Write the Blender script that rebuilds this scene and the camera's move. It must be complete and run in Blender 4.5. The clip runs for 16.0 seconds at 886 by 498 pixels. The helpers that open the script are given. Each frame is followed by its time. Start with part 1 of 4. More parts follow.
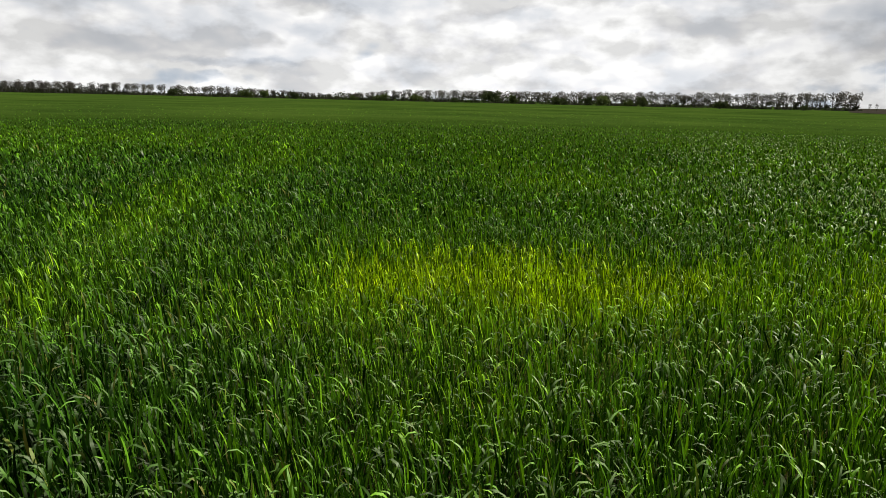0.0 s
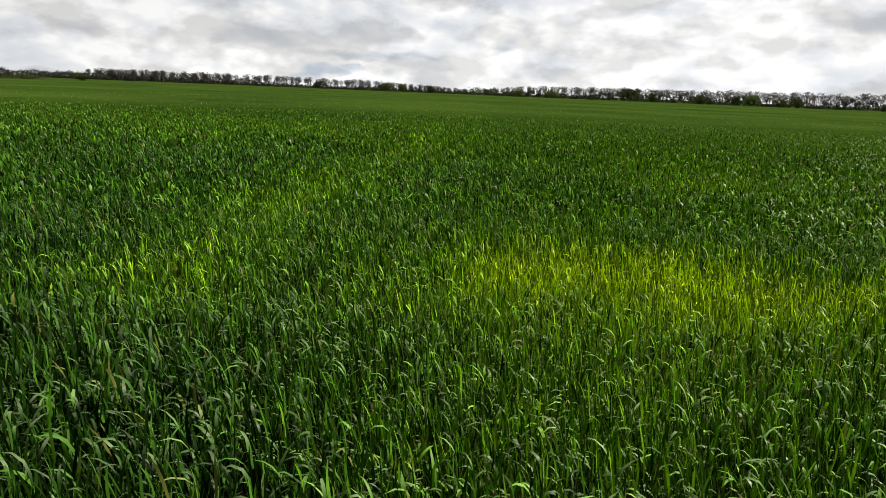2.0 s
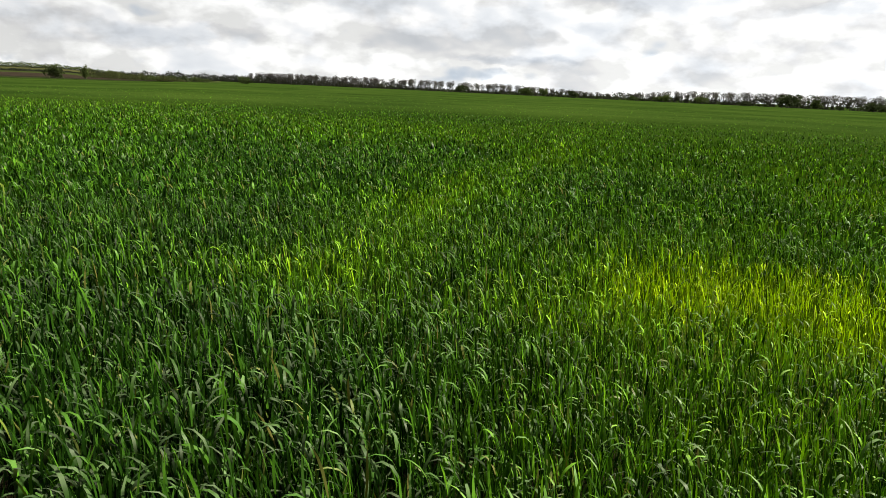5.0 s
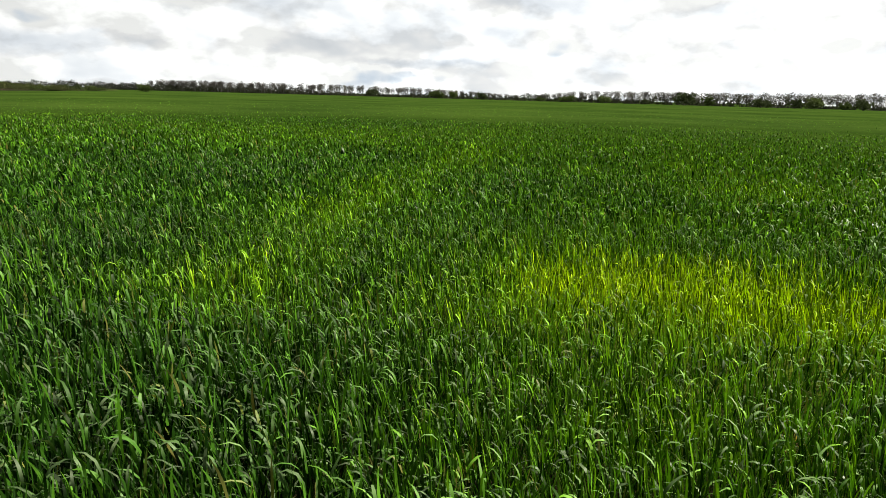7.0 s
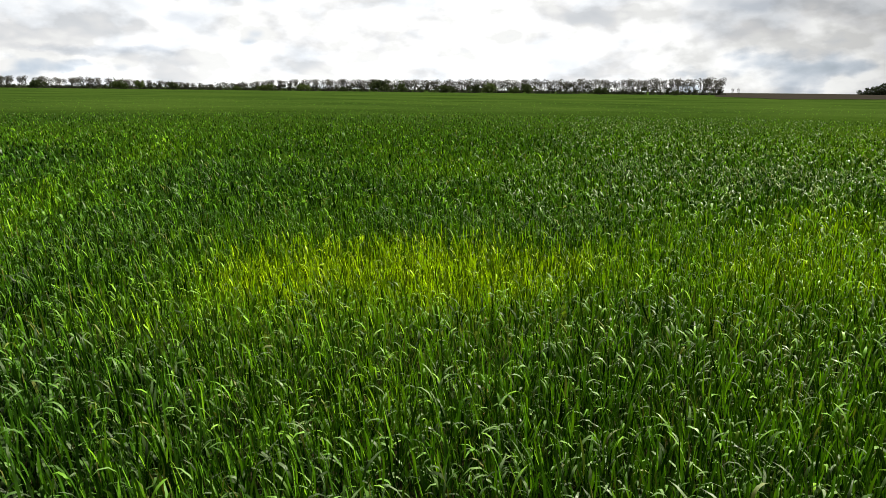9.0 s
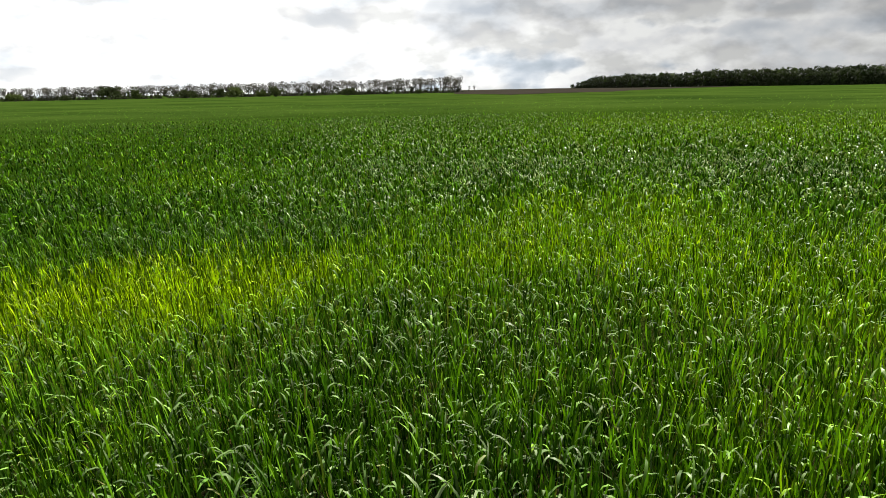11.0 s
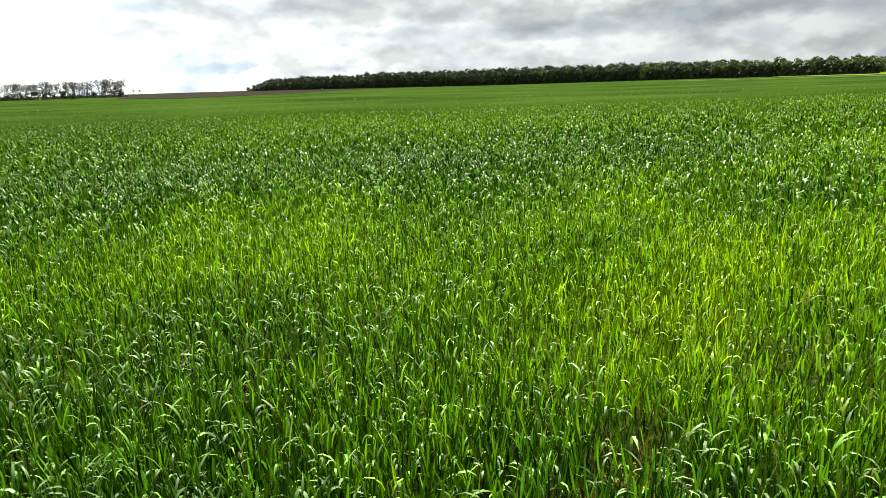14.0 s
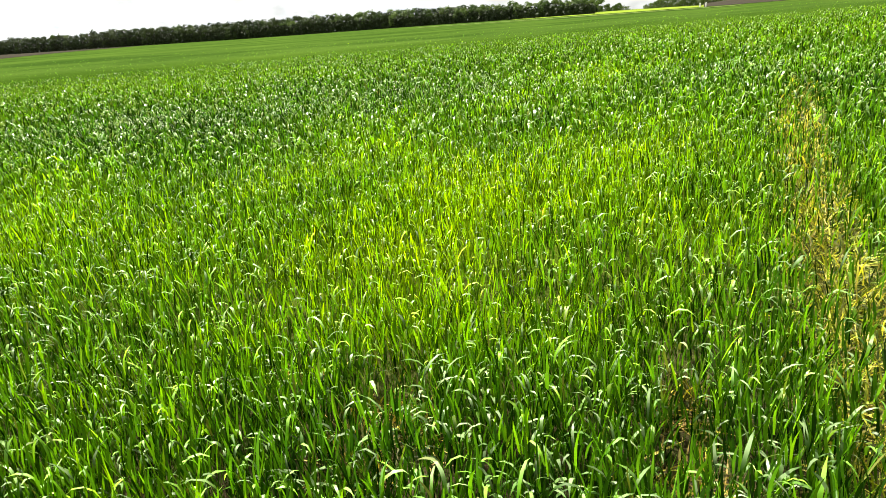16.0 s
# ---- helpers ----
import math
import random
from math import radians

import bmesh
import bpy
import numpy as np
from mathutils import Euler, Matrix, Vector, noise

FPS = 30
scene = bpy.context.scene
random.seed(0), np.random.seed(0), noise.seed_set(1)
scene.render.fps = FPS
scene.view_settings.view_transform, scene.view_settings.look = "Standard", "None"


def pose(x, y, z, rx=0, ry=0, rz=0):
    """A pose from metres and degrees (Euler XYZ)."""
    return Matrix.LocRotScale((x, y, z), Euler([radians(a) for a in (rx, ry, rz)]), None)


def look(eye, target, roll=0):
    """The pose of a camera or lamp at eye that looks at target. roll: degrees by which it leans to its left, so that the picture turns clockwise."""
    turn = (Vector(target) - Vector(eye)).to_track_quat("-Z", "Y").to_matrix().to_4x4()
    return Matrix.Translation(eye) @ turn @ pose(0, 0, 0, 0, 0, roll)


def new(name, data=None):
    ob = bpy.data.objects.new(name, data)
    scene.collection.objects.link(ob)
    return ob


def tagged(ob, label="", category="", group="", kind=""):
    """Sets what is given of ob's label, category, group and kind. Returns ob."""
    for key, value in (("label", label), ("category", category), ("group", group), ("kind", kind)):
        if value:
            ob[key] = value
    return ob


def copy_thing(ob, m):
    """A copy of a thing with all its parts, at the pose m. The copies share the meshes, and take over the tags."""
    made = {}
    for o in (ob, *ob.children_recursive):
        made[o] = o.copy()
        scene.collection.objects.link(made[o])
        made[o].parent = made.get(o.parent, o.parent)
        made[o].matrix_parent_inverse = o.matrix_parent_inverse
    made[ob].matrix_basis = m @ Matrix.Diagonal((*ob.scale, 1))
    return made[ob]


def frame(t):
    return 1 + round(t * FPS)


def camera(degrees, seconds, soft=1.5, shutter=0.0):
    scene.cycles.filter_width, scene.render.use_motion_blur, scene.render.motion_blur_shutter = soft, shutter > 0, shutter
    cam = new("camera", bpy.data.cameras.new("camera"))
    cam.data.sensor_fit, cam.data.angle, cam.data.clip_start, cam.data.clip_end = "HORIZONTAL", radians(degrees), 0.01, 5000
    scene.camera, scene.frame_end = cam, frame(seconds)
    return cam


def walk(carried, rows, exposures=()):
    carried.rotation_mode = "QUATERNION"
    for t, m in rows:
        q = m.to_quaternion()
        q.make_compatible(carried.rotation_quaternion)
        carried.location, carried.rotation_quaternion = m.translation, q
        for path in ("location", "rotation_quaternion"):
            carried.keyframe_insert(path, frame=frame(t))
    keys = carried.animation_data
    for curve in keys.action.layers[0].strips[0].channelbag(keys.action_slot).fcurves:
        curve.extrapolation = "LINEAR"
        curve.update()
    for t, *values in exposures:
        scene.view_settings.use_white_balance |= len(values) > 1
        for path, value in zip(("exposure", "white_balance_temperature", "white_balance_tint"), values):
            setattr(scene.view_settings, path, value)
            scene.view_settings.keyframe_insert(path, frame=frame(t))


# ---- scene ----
cam = camera(65.22, 16.0, 0.7)
walk(cam, [
    (0.0, pose(0.000, -0.000, 1.453, 77.794, 0, 12.180) @ pose(0, 0, 0, 0, 0, 1.262)),
    (0.5, pose(-0.021, 0.005, 1.443, 77.816, 0, 15.526) @ pose(0, 0, 0, 0, 0, 1.333)),
    (1.0, pose(-0.044, -0.008, 1.441, 77.698, 0, 18.580) @ pose(0, 0, 0, 0, 0, 1.913)),
    (1.5, pose(-0.062, -0.022, 1.437, 77.322, 0, 21.164) @ pose(0, 0, 0, 0, 0, 2.132)),
    (2.0, pose(-0.074, -0.022, 1.433, 77.143, 0, 22.814) @ pose(0, 0, 0, 0, 0, 2.260)),
    (2.5, pose(-0.082, -0.031, 1.436, 77.367, 0, 25.180) @ pose(0, 0, 0, 0, 0, 2.037)),
    (3.0, pose(-0.104, -0.038, 1.435, 77.244, 0, 27.502) @ pose(0, 0, 0, 0, 0, 2.455)),
    (3.5, pose(-0.108, -0.044, 1.433, 77.188, 0, 30.054) @ pose(0, 0, 0, 0, 0, 2.987)),
    (4.0, pose(-0.117, -0.053, 1.433, 77.175, 0, 32.048) @ pose(0, 0, 0, 0, 0, 3.337)),
    (4.2, pose(-0.118, -0.057, 1.439, 77.165, 0, 32.979) @ pose(0, 0, 0, 0, 0, 3.460)),
    (6.3, pose(-0.103, -0.073, 1.467, 76.719, 0, 34.397) @ pose(0, 0, 0, 0, 0, 2.219)),
    (6.5, pose(-0.092, -0.074, 1.462, 77.023, 0, 32.665) @ pose(0, 0, 0, 0, 0, 2.031)),
    (7.0, pose(-0.055, -0.055, 1.462, 77.532, 0, 27.101) @ pose(0, 0, 0, 0, 0, 1.512)),
    (7.5, pose(-0.031, -0.016, 1.453, 77.004, 0, 19.758) @ pose(0, 0, 0, 0, 0, 1.389)),
    (8.0, pose(-0.007, 0.013, 1.457, 76.707, 0, 14.132) @ pose(0, 0, 0, 0, 0, 0.918)),
    (8.5, pose(0.008, 0.031, 1.453, 77.095, 0, 8.872) @ pose(0, 0, 0, 0, 0, 0.817)),
    (9.0, pose(0.036, 0.044, 1.450, 77.033, 0, 3.363) @ pose(0, 0, 0, 0, 0, 0.626)),
    (9.5, pose(0.077, 0.046, 1.457, 76.912, 0, -2.195) @ pose(0, 0, 0, 0, 0, 0.341)),
    (10.0, pose(0.114, 0.047, 1.463, 76.457, 0, -7.762) @ pose(0, 0, 0, 0, 0, 0.340)),
    (10.2, pose(0.125, 0.047, 1.465, 76.571, 0, -9.675) @ pose(0, 0, 0, 0, 0, -0.028)),
    (12.3, pose(0.321, 0.043, 1.460, 76.727, 0, -26.882) @ pose(0, 0, 0, 0, 0, -1.526)),
    (12.5, pose(0.343, 0.042, 1.462, 76.381, 0, -28.751) @ pose(0, 0, 0, 0, 0, -1.622)),
    (13.0, pose(0.411, 0.031, 1.460, 76.615, 0, -32.709) @ pose(0, 0, 0, 0, 0, -2.229)),
    (13.5, pose(0.458, 0.027, 1.462, 76.569, 0, -37.125) @ pose(0, 0, 0, 0, 0, -1.731)),
    (14.0, pose(0.506, 0.016, 1.461, 76.685, 0, -41.817) @ pose(0, 0, 0, 0, 0, -1.652)),
    (14.5, pose(0.550, 0.016, 1.454, 76.234, 0, -47.068) @ pose(0, 0, 0, 0, 0, -1.933)),
    (15.0, pose(0.611, -0.003, 1.444, 74.923, 0, -52.458) @ pose(0, 0, 0, 0, 0, -2.686)),
    (15.5, pose(0.658, -0.026, 1.430, 73.923, 0, -57.272) @ pose(0, 0, 0, 0, 0, -3.388)),
    (16.0, pose(0.710, -0.034, 1.398, 71.995, 0, -60.642) @ pose(0, 0, 0, 0, 0, -3.977)),
], exposures=[(0.0, -0.05, 6500, 10), (2.5, 0.02, 6500, 10), (4.2, 0.05, 6500, 10), (6.3, 0.42, 6500, 7), (7.5, 0.27, 6500, 8), (10.2, 0.33, 6500, 9), (12.5, 0.7, 6450, 7), (14.0, 0.97, 6350, 4), (14.5, 1.24, 6300, 1), (15.2, 1.24, 6350, 3), (16.0, 1.52, 6600, 5)])

# ---------------------------------------------------------------- world and sun
SUN_AZ, SUN_EL = -46.0, 52.0     # degrees: to the left of +Y, above the horizon


def nodes_of(tree):
    tree.nodes.clear()

    def add(kind, **values):
        node = tree.nodes.new(kind)
        for key, value in values.items():
            if key in node.inputs:
                node.inputs[key].default_value = value
            else:
                setattr(node, key, value)
        return node
    return add, tree.links.new


def math_node(add, link, operation, a, b=None, c=None):
    node = add("ShaderNodeMath", operation=operation)
    for socket, value in zip(node.inputs, (a, b, c)):
        if value is None:
            continue
        if isinstance(value, (int, float)):
            socket.default_value = value
        else:
            link(value, socket)
    return node.outputs[0]


def ramp(add, link, value, stops):
    node = add("ShaderNodeValToRGB")
    while len(node.color_ramp.elements) < len(stops):
        node.color_ramp.elements.new(0.5)
    for element, (at, colour) in zip(node.color_ramp.elements, stops):
        element.position, element.color = at, (*colour, 1)
    link(value, node.inputs["Fac"])
    return node.outputs["Color"]


def mix(add, link, fac, a, b, blend="MIX"):
    node = add("ShaderNodeMix", data_type="RGBA", blend_type=blend)
    for socket, value in zip((node.inputs[0], node.inputs[6], node.inputs[7]), (fac, a, b)):
        if isinstance(value, (int, float)):
            socket.default_value = value
        elif isinstance(value, tuple):
            socket.default_value = (*value, 1)
        else:
            link(value, socket)
    return node.outputs[2]


def build_world():
    world = bpy.data.worlds.new("cloudy_sky")
    scene.world = world
    world.use_nodes = True
    add, link = nodes_of(world.node_tree)
    m = lambda op, a, b=None, c=None: math_node(add, link, op, a, b, c)
    way = add("ShaderNodeTexCoord").outputs["Generated"]
    xyz = add("ShaderNodeSeparateXYZ")
    link(way, xyz.inputs[0])
    x, y, z = xyz.outputs
    # cumulus over the horizon: billows wider than tall, broken up by finer ones
    stretch = add("ShaderNodeMapping", vector_type="POINT")
    stretch.inputs["Scale"].default_value = (1.0, 1.0, 1.9)
    stretch.inputs["Location"].default_value = (0.4, 0.1, 0.7)
    link(way, stretch.inputs["Vector"])
    low = add("ShaderNodeTexNoise", Scale=8.5, Detail=7.0, Roughness=0.5)
    link(stretch.outputs[0], low.inputs["Vector"])
    wide = add("ShaderNodeTexNoise", Scale=2.2, Detail=3.0, Roughness=0.5)
    link(stretch.outputs[0], wide.inputs["Vector"])
    puff = m("ADD", m("MULTIPLY_ADD", low.outputs["Fac"], 0.52, 0.115), m("MULTIPLY", wide.outputs["Fac"], 0.25))
    # rounded heads
    warp = add("ShaderNodeVectorMath", operation="MULTIPLY_ADD")
    warp.inputs[1].default_value = (0.05, 0.05, 0.05)
    link(low.outputs["Color"], warp.inputs[0])
    link(stretch.outputs[0], warp.inputs[2])
    heads = add("ShaderNodeTexVoronoi", feature="SMOOTH_F1", Scale=13.0, Detail=2.0, Roughness=0.55, Smoothness=0.35)
    link(warp.outputs[0], heads.inputs["Vector"])
    puff = m("ADD", puff, m("MULTIPLY", m("SUBTRACT", heads.outputs["Distance"], 0.76), 0.22))
    over = add("ShaderNodeVectorMath", operation="ADD")
    over.inputs[1].default_value = (0.0, 0.0, 0.035)
    link(stretch.outputs[0], over.inputs[0])
    above = add("ShaderNodeTexNoise", Scale=8.5, Detail=7.0, Roughness=0.5)
    link(over.outputs[0], above.inputs["Vector"])
    crown = m("SUBTRACT", low.outputs["Fac"], above.outputs["Fac"])
    # the single clouds that can be told apart: bearing, height, half width, half height, greyness
    bearing = m("MULTIPLY", m("ARCTAN2", m("MULTIPLY", x, -1.0), y), 57.2958)
    rise = m("MULTIPLY", m("ARCSINE", z), 57.2958)
    ragged = add("ShaderNodeTexNoise", Scale=16.0, Detail=5.0, Roughness=0.6)
    link(stretch.outputs[0], ragged.inputs["Vector"])
    fray = add("ShaderNodeSeparateColor")
    link(ragged.outputs["Color"], fray.inputs[0])
    across = m("ADD", bearing, m("MULTIPLY", m("SUBTRACT", fray.outputs[0], 0.5), 7.0))
    upward = m("ADD", rise, m("MULTIPLY", m("SUBTRACT", fray.outputs[1], 0.5), 1.6))
    for az, el, w, h, grey in GREY_CLOUDS + BRIGHT_GAPS:
        du = m("DIVIDE", m("SUBTRACT", across, az), w)
        dv = m("DIVIDE", m("SUBTRACT", upward, el), h)
        d = m("ADD", m("MULTIPLY", du, du), m("MULTIPLY", dv, dv))
        puff = m("ADD", puff, m("MULTIPLY", m("EXPONENT", m("MULTIPLY", m("POWER", d, 1.4), -1.0)), grey))
    cloud = ramp(add, link, puff, SKY_RAMP)
    swell = m("MINIMUM", m("MAXIMUM", m("MULTIPLY_ADD", crown, 2.6, 1.0), 0.82), 1.14)
    shade = add("ShaderNodeCombineColor")
    for socket in shade.inputs:
        link(swell, socket)
    cloud = mix(add, link, 1.0, cloud, shade.outputs[0], "MULTIPLY")
    sky = add("ShaderNodeTexSky", sky_type="NISHITA", sun_disc=False)
    sky.sun_elevation, sky.sun_rotation = radians(SUN_EL), radians(-SUN_AZ)
    blue = mix(add, link, 1.0, sky.outputs["Color"], (0.075, 0.075, 0.075), "MULTIPLY")
    haze = mix(add, link, 0.8, blue, (0.57, 0.67, 0.80))
    cover = ramp(add, link, puff, [(0.26, (0, 0, 0)), (0.43, (1, 1, 1))])
    whole = mix(add, link, cover, haze, cloud)
    # thin bright cloud on one side, thicker cloud on the other
    gain = ramp(add, link, m("MULTIPLY_ADD", bearing, 1 / 360, 0.5), [(0.5 + az / 360, (k, k, k)) for az, k in SKY_GAIN])
    # the unseen sky overhead is dimmed, as added cloud, to cut fill light
    gain = m("MULTIPLY", gain, m("SUBTRACT", 1.0, m("MULTIPLY", m("MAXIMUM", z, 0.0), 0.82)))
    back = add("ShaderNodeBackground")
    link(whole, back.inputs["Color"])
    link(gain, back.inputs["Strength"])
    out = add("ShaderNodeOutputWorld")
    link(back.outputs[0], out.inputs["Surface"])


SKY_GAIN = ((-180, 0.34), (-95, 0.26), (-75, 0.34), (-55, 0.42), (-40, 0.48), (-30, 0.53), (-20, 0.70), (-8, 0.93), (5, 0.97), (20, 0.95), (40, 0.86), (65, 0.76), (110, 0.60), (180, 0.34))
SKY_RAMP = [(0.33, (0.80, 0.86, 0.95)), (0.40, (0.96, 0.98, 1.01)), (0.46, (1.07, 1.07, 1.06)), (0.53, (1.05, 1.05, 1.04)), (0.58, (0.93, 0.93, 0.94)), (0.64, (0.82, 0.84, 0.87)), (0.85, (0.58, 0.62, 0.68))]
GREY_CLOUDS = ((19.6, 7.2, 4.2, 0.7, 0.24), (6.5, 6.6, 2.6, 0.7, 0.14), (-7.4, 5.5, 4.2, 0.7, 0.1), (-1.8, 7.8, 4.0, 0.5, 0.12), (37.5, 3.5, 5.5, 0.8, 0.12), (54.8, 3.2, 6.5, 0.7, 0.2),
               (59.7, 2.4, 4.0, 0.5, 0.1), (43.2, 6.6, 5.0, 0.8, 0.14), (30.5, 2.5, 5.0, 0.3, 0.16), (22.8, 5.1, 1.9, 0.5, 0.12), (25.6, 2.6, 1.6, 0.25, 0.12), (-20.5, 6.2, 3.4, 0.7, 0.15),
               (-29.2, 6.0, 4.2, 0.7, 0.15), (-38.1, 4.0, 4.6, 0.5, 0.17), (-51.5, 3.9, 7.5, 0.7, 0.26), (-60.6, 4.7, 9.0, 0.8, 0.24), (-44, 5.6, 7.0, 0.6, 0.1), (-75, 5.0, 12.0, 1.0, 0.18))
BRIGHT_GAPS = ((30.8, 1.3, 4.5, 0.55, -0.12), (42.5, 2.5, 2.0, 0.7, -0.06), (48, 1.2, 5.0, 0.5, -0.04), (-49.6, 3.0, 3.0, 0.35, -0.06), (-33, 4.8, 3.0, 0.5, -0.07), (-21, 1.3, 7.0, 1.6, -0.22),
               (-30, 1.9, 5.0, 0.9, -0.14), (-62.8, 2.0, 5.0, 0.8, -0.04), (-80, 1.4, 6.0, 0.8, -0.14))
build_world()
lamp = bpy.data.lights.new("sun", "SUN")
lamp.energy, lamp.angle, lamp.color = 5.0, radians(2.5), (1.0, 0.95, 0.86)
sun_ob = new("sun", lamp)
sun_ob.matrix_world = look((0, 0, 60), (60 * math.sin(radians(SUN_AZ)) * math.cos(radians(SUN_EL)), -60 * math.cos(radians(SUN_AZ)) * math.cos(radians(SUN_EL)), 60 - 60 * math.sin(radians(SUN_EL))))

# ---------------------------------------------------------------- the lie of the land
RISE_AT = (-180, -120, -95, -86, -79, -73, -66, -57, -47, -35, -26, -18, -10, 40, 55, 60, 66, 80, 110, 180)
RISE = (0.0, -0.05, -0.05, 0.10, 0.24, 0.23, 0.19, 0.14, 0.06, 0.09, 0.10, 0.03, 0.0, 0.0, -0.04, -0.15, -0.22, -0.22, 0.0, 0.0)


def height(x, y):
    """The soil's height: a gentle fall ahead of the camera, then flat land with a low rise to the right."""
    x, y = np.asarray(x, float), np.asarray(y, float)
    along = y * 0.9962 - x * 0.0872
    r = np.hypot(x, y)
    slope = np.interp(np.degrees(np.arctan2(-x, y)), RISE_AT, RISE)
    far = 900 * np.tanh(np.maximum(r - 30, 0) / 900)
    return -0.0367 * 25 * np.tanh(along / 25) + far * np.tan(np.radians(slope))


def wave(x, y, size, seed):
    """Smooth noise in -1..1 from a few crossing waves bent by one another."""
    g = np.random.RandomState(seed)
    total, bx, by = 0, x / size, y / size
    for k in range(5):
        a, p, q, f = g.uniform(0, 6.283, 3).tolist() + [g.uniform(0.8, 2.0)]
        total = total + np.sin(f * (bx * math.cos(a) + by * math.sin(a)) + p + 1.1 * np.sin(0.8 * (by * math.cos(q) - bx * math.sin(q)) + q))
    return total / 3.2


def blob(x, y, cx, cy, rx, ry, turn=0.0, soft=0.35):
    """1 inside an ellipse, falling to 0 across its soft rim."""
    c, s = math.cos(radians(turn)), math.sin(radians(turn))
    u, v = ((x - cx) * c + (y - cy) * s) / rx, ((y - cy) * c - (x - cx) * s) / ry
    d = np.hypot(u, v) + 0.16 * wave(x, y, 0.35, 5)
    return 1 / (1 + np.exp((d - 1) / (soft * 0.35)))


def line_gap(x, y, pts):
    """Distance from a broken line on the ground."""
    best = np.full(np.shape(x), 1e9)
    for (ax, ay), (bx, by) in zip(pts, pts[1:]):
        t = np.clip(((x - ax) * (bx - ax) + (y - ay) * (by - ay)) / ((bx - ax) ** 2 + (by - ay) ** 2), 0, 1)
        best = np.minimum(best, np.hypot(x - ax - t * (bx - ax), y - ay - t * (by - ay)))
    return best


LANE = ((-3.1, 2.6), (-3.6, 3.8), (-4.6, 5.7), (-5.8, 8.6), (-7.7, 14.6), (-11, 24), (-30, 80))
TRACK = ((-9.0, -2.3), (1.36, -0.56), (2.95, -0.29), (3.62, -0.17), (5.1, -0.09), (6.7, 0.06), (9.9, 0.23), (16, 0.45), (40, 1.2))


def pale_patch(x, y):
    """The starved patch: 1 inside, 0 outside."""
    return blob(x, y, -0.72, 5.25, 1.2, 1.05, 8, 0.8)


# where the crop grows thinner (-) or lusher (+): middle, half sizes, turn, change, softness of the rim
THIN = ((-0.4, 4.9, 1.8, 1.3, 5, -0.2, 1.0), (1.6, 5.2, 0.9, 0.6, 0, -0.1, 1.0), (-0.9, 2.6, 1.3, 0.9, 0, -0.2, 0.9), (-1.3, 1.9, 0.9, 0.6, 0, -0.12, 0.9), (-2.2, 4.6, 1.3, 1.6, 0, -0.1, 0.9), (4.0, 5.0, 2.7, 1.7, -42, -0.32, 0.9),
        (5.3, 2.2, 2.8, 1.6, -8, -0.19, 1.0), (4.6, 8.6, 2.0, 1.6, 0, -0.18, 0.9), (2.9, 1.6, 1.3, 0.9, -30, -0.22, 1.0), (14.5, 4.5, 4.5, 1.6, 0, -0.3, 0.8), (-1.8, 3.4, 0.9, 1.0, 0, -0.12, 1.0), (2.9, 0.2, 1.4, 1.1, 0, -0.25, 0.9))
LUSH = ((-2.2, 1.2, 0.8, 0.8, 0, 0.16, 0.9), (-1.2, 10.5, 5.6, 4.2, 0, 0.13, 0.9), (1.9, 8.2, 1.4, 1.5, 0, 0.16, 0.9), (8.5, 10.5, 4.5, 3.0, -45, 0.05, 0.9), (-2.3, 2.1, 1.1, 0.8, 0, 0.26, 0.9), (-4.2, 2.2, 3.9, 3.8, 0, 0.08, 1.2),
        (-4.6, 4.2, 2.2, 2.4, 0, 0.09, 1.0), (1.65, 3.2, 1.25, 1.25, 0, 0.26, 0.9), (0.8, 2.4, 0.7, 0.6, 0, 0.1, 0.9), (5.0, 3.2, 0.7, 0.35, 0, 0.22, 1.0), (7.4, 2.8, 0.9, 0.5, 0, 0.2, 1.0))


def vigour(x, y):
    """0: pale, short, starved crop; 1: dark, tall, lush crop."""
    r = np.hypot(x, y)
    v = 0.66 + 0.13 * wave(x, y, 1.1, 1) + 0.10 * wave(x, y, 0.35, 2) + 0.12 * wave(x, y, 4.5, 3)
    v = v + 0.11 * wave(x, y, 7.0, 8) * np.clip((r - 7) / 8, 0, 1) - 0.51 * pale_patch(x, y)
    v = v - 0.10 / (1 + np.exp(-(x - 0.3 * y - 2.6) / 0.9)) - 0.10 * np.clip((r - 3.5) / 4, 0, 1) / (1 + np.exp(-(x - 0.4 * y) / 1.5))
    for cx, cy, rx, ry, turn, change, soft in THIN + LUSH:
        v = v + change * blob(x, y, cx, cy, rx, ry, turn, soft)
    v = v - 0.36 * np.exp(-(line_gap(x, y, LANE) / np.interp(r, (4, 8, 24), (0.6, 0.8, 1.2))) ** 2) * np.clip((42 - r) / 24, 0.25, 1)
    far = np.clip((r - 14) / 16, 0, 1) * 0.6
    return np.clip(v * (1 - far) + (0.56 - 0.24 / (1 + np.exp(-(x - 0.45 * y) / 4))) * far, 0, 1)


# ---------------------------------------------------------------- materials
def material(name):
    mat = bpy.data.materials.new(name)
    mat.use_nodes = True
    add, link = nodes_of(mat.node_tree)
    return mat, add, link


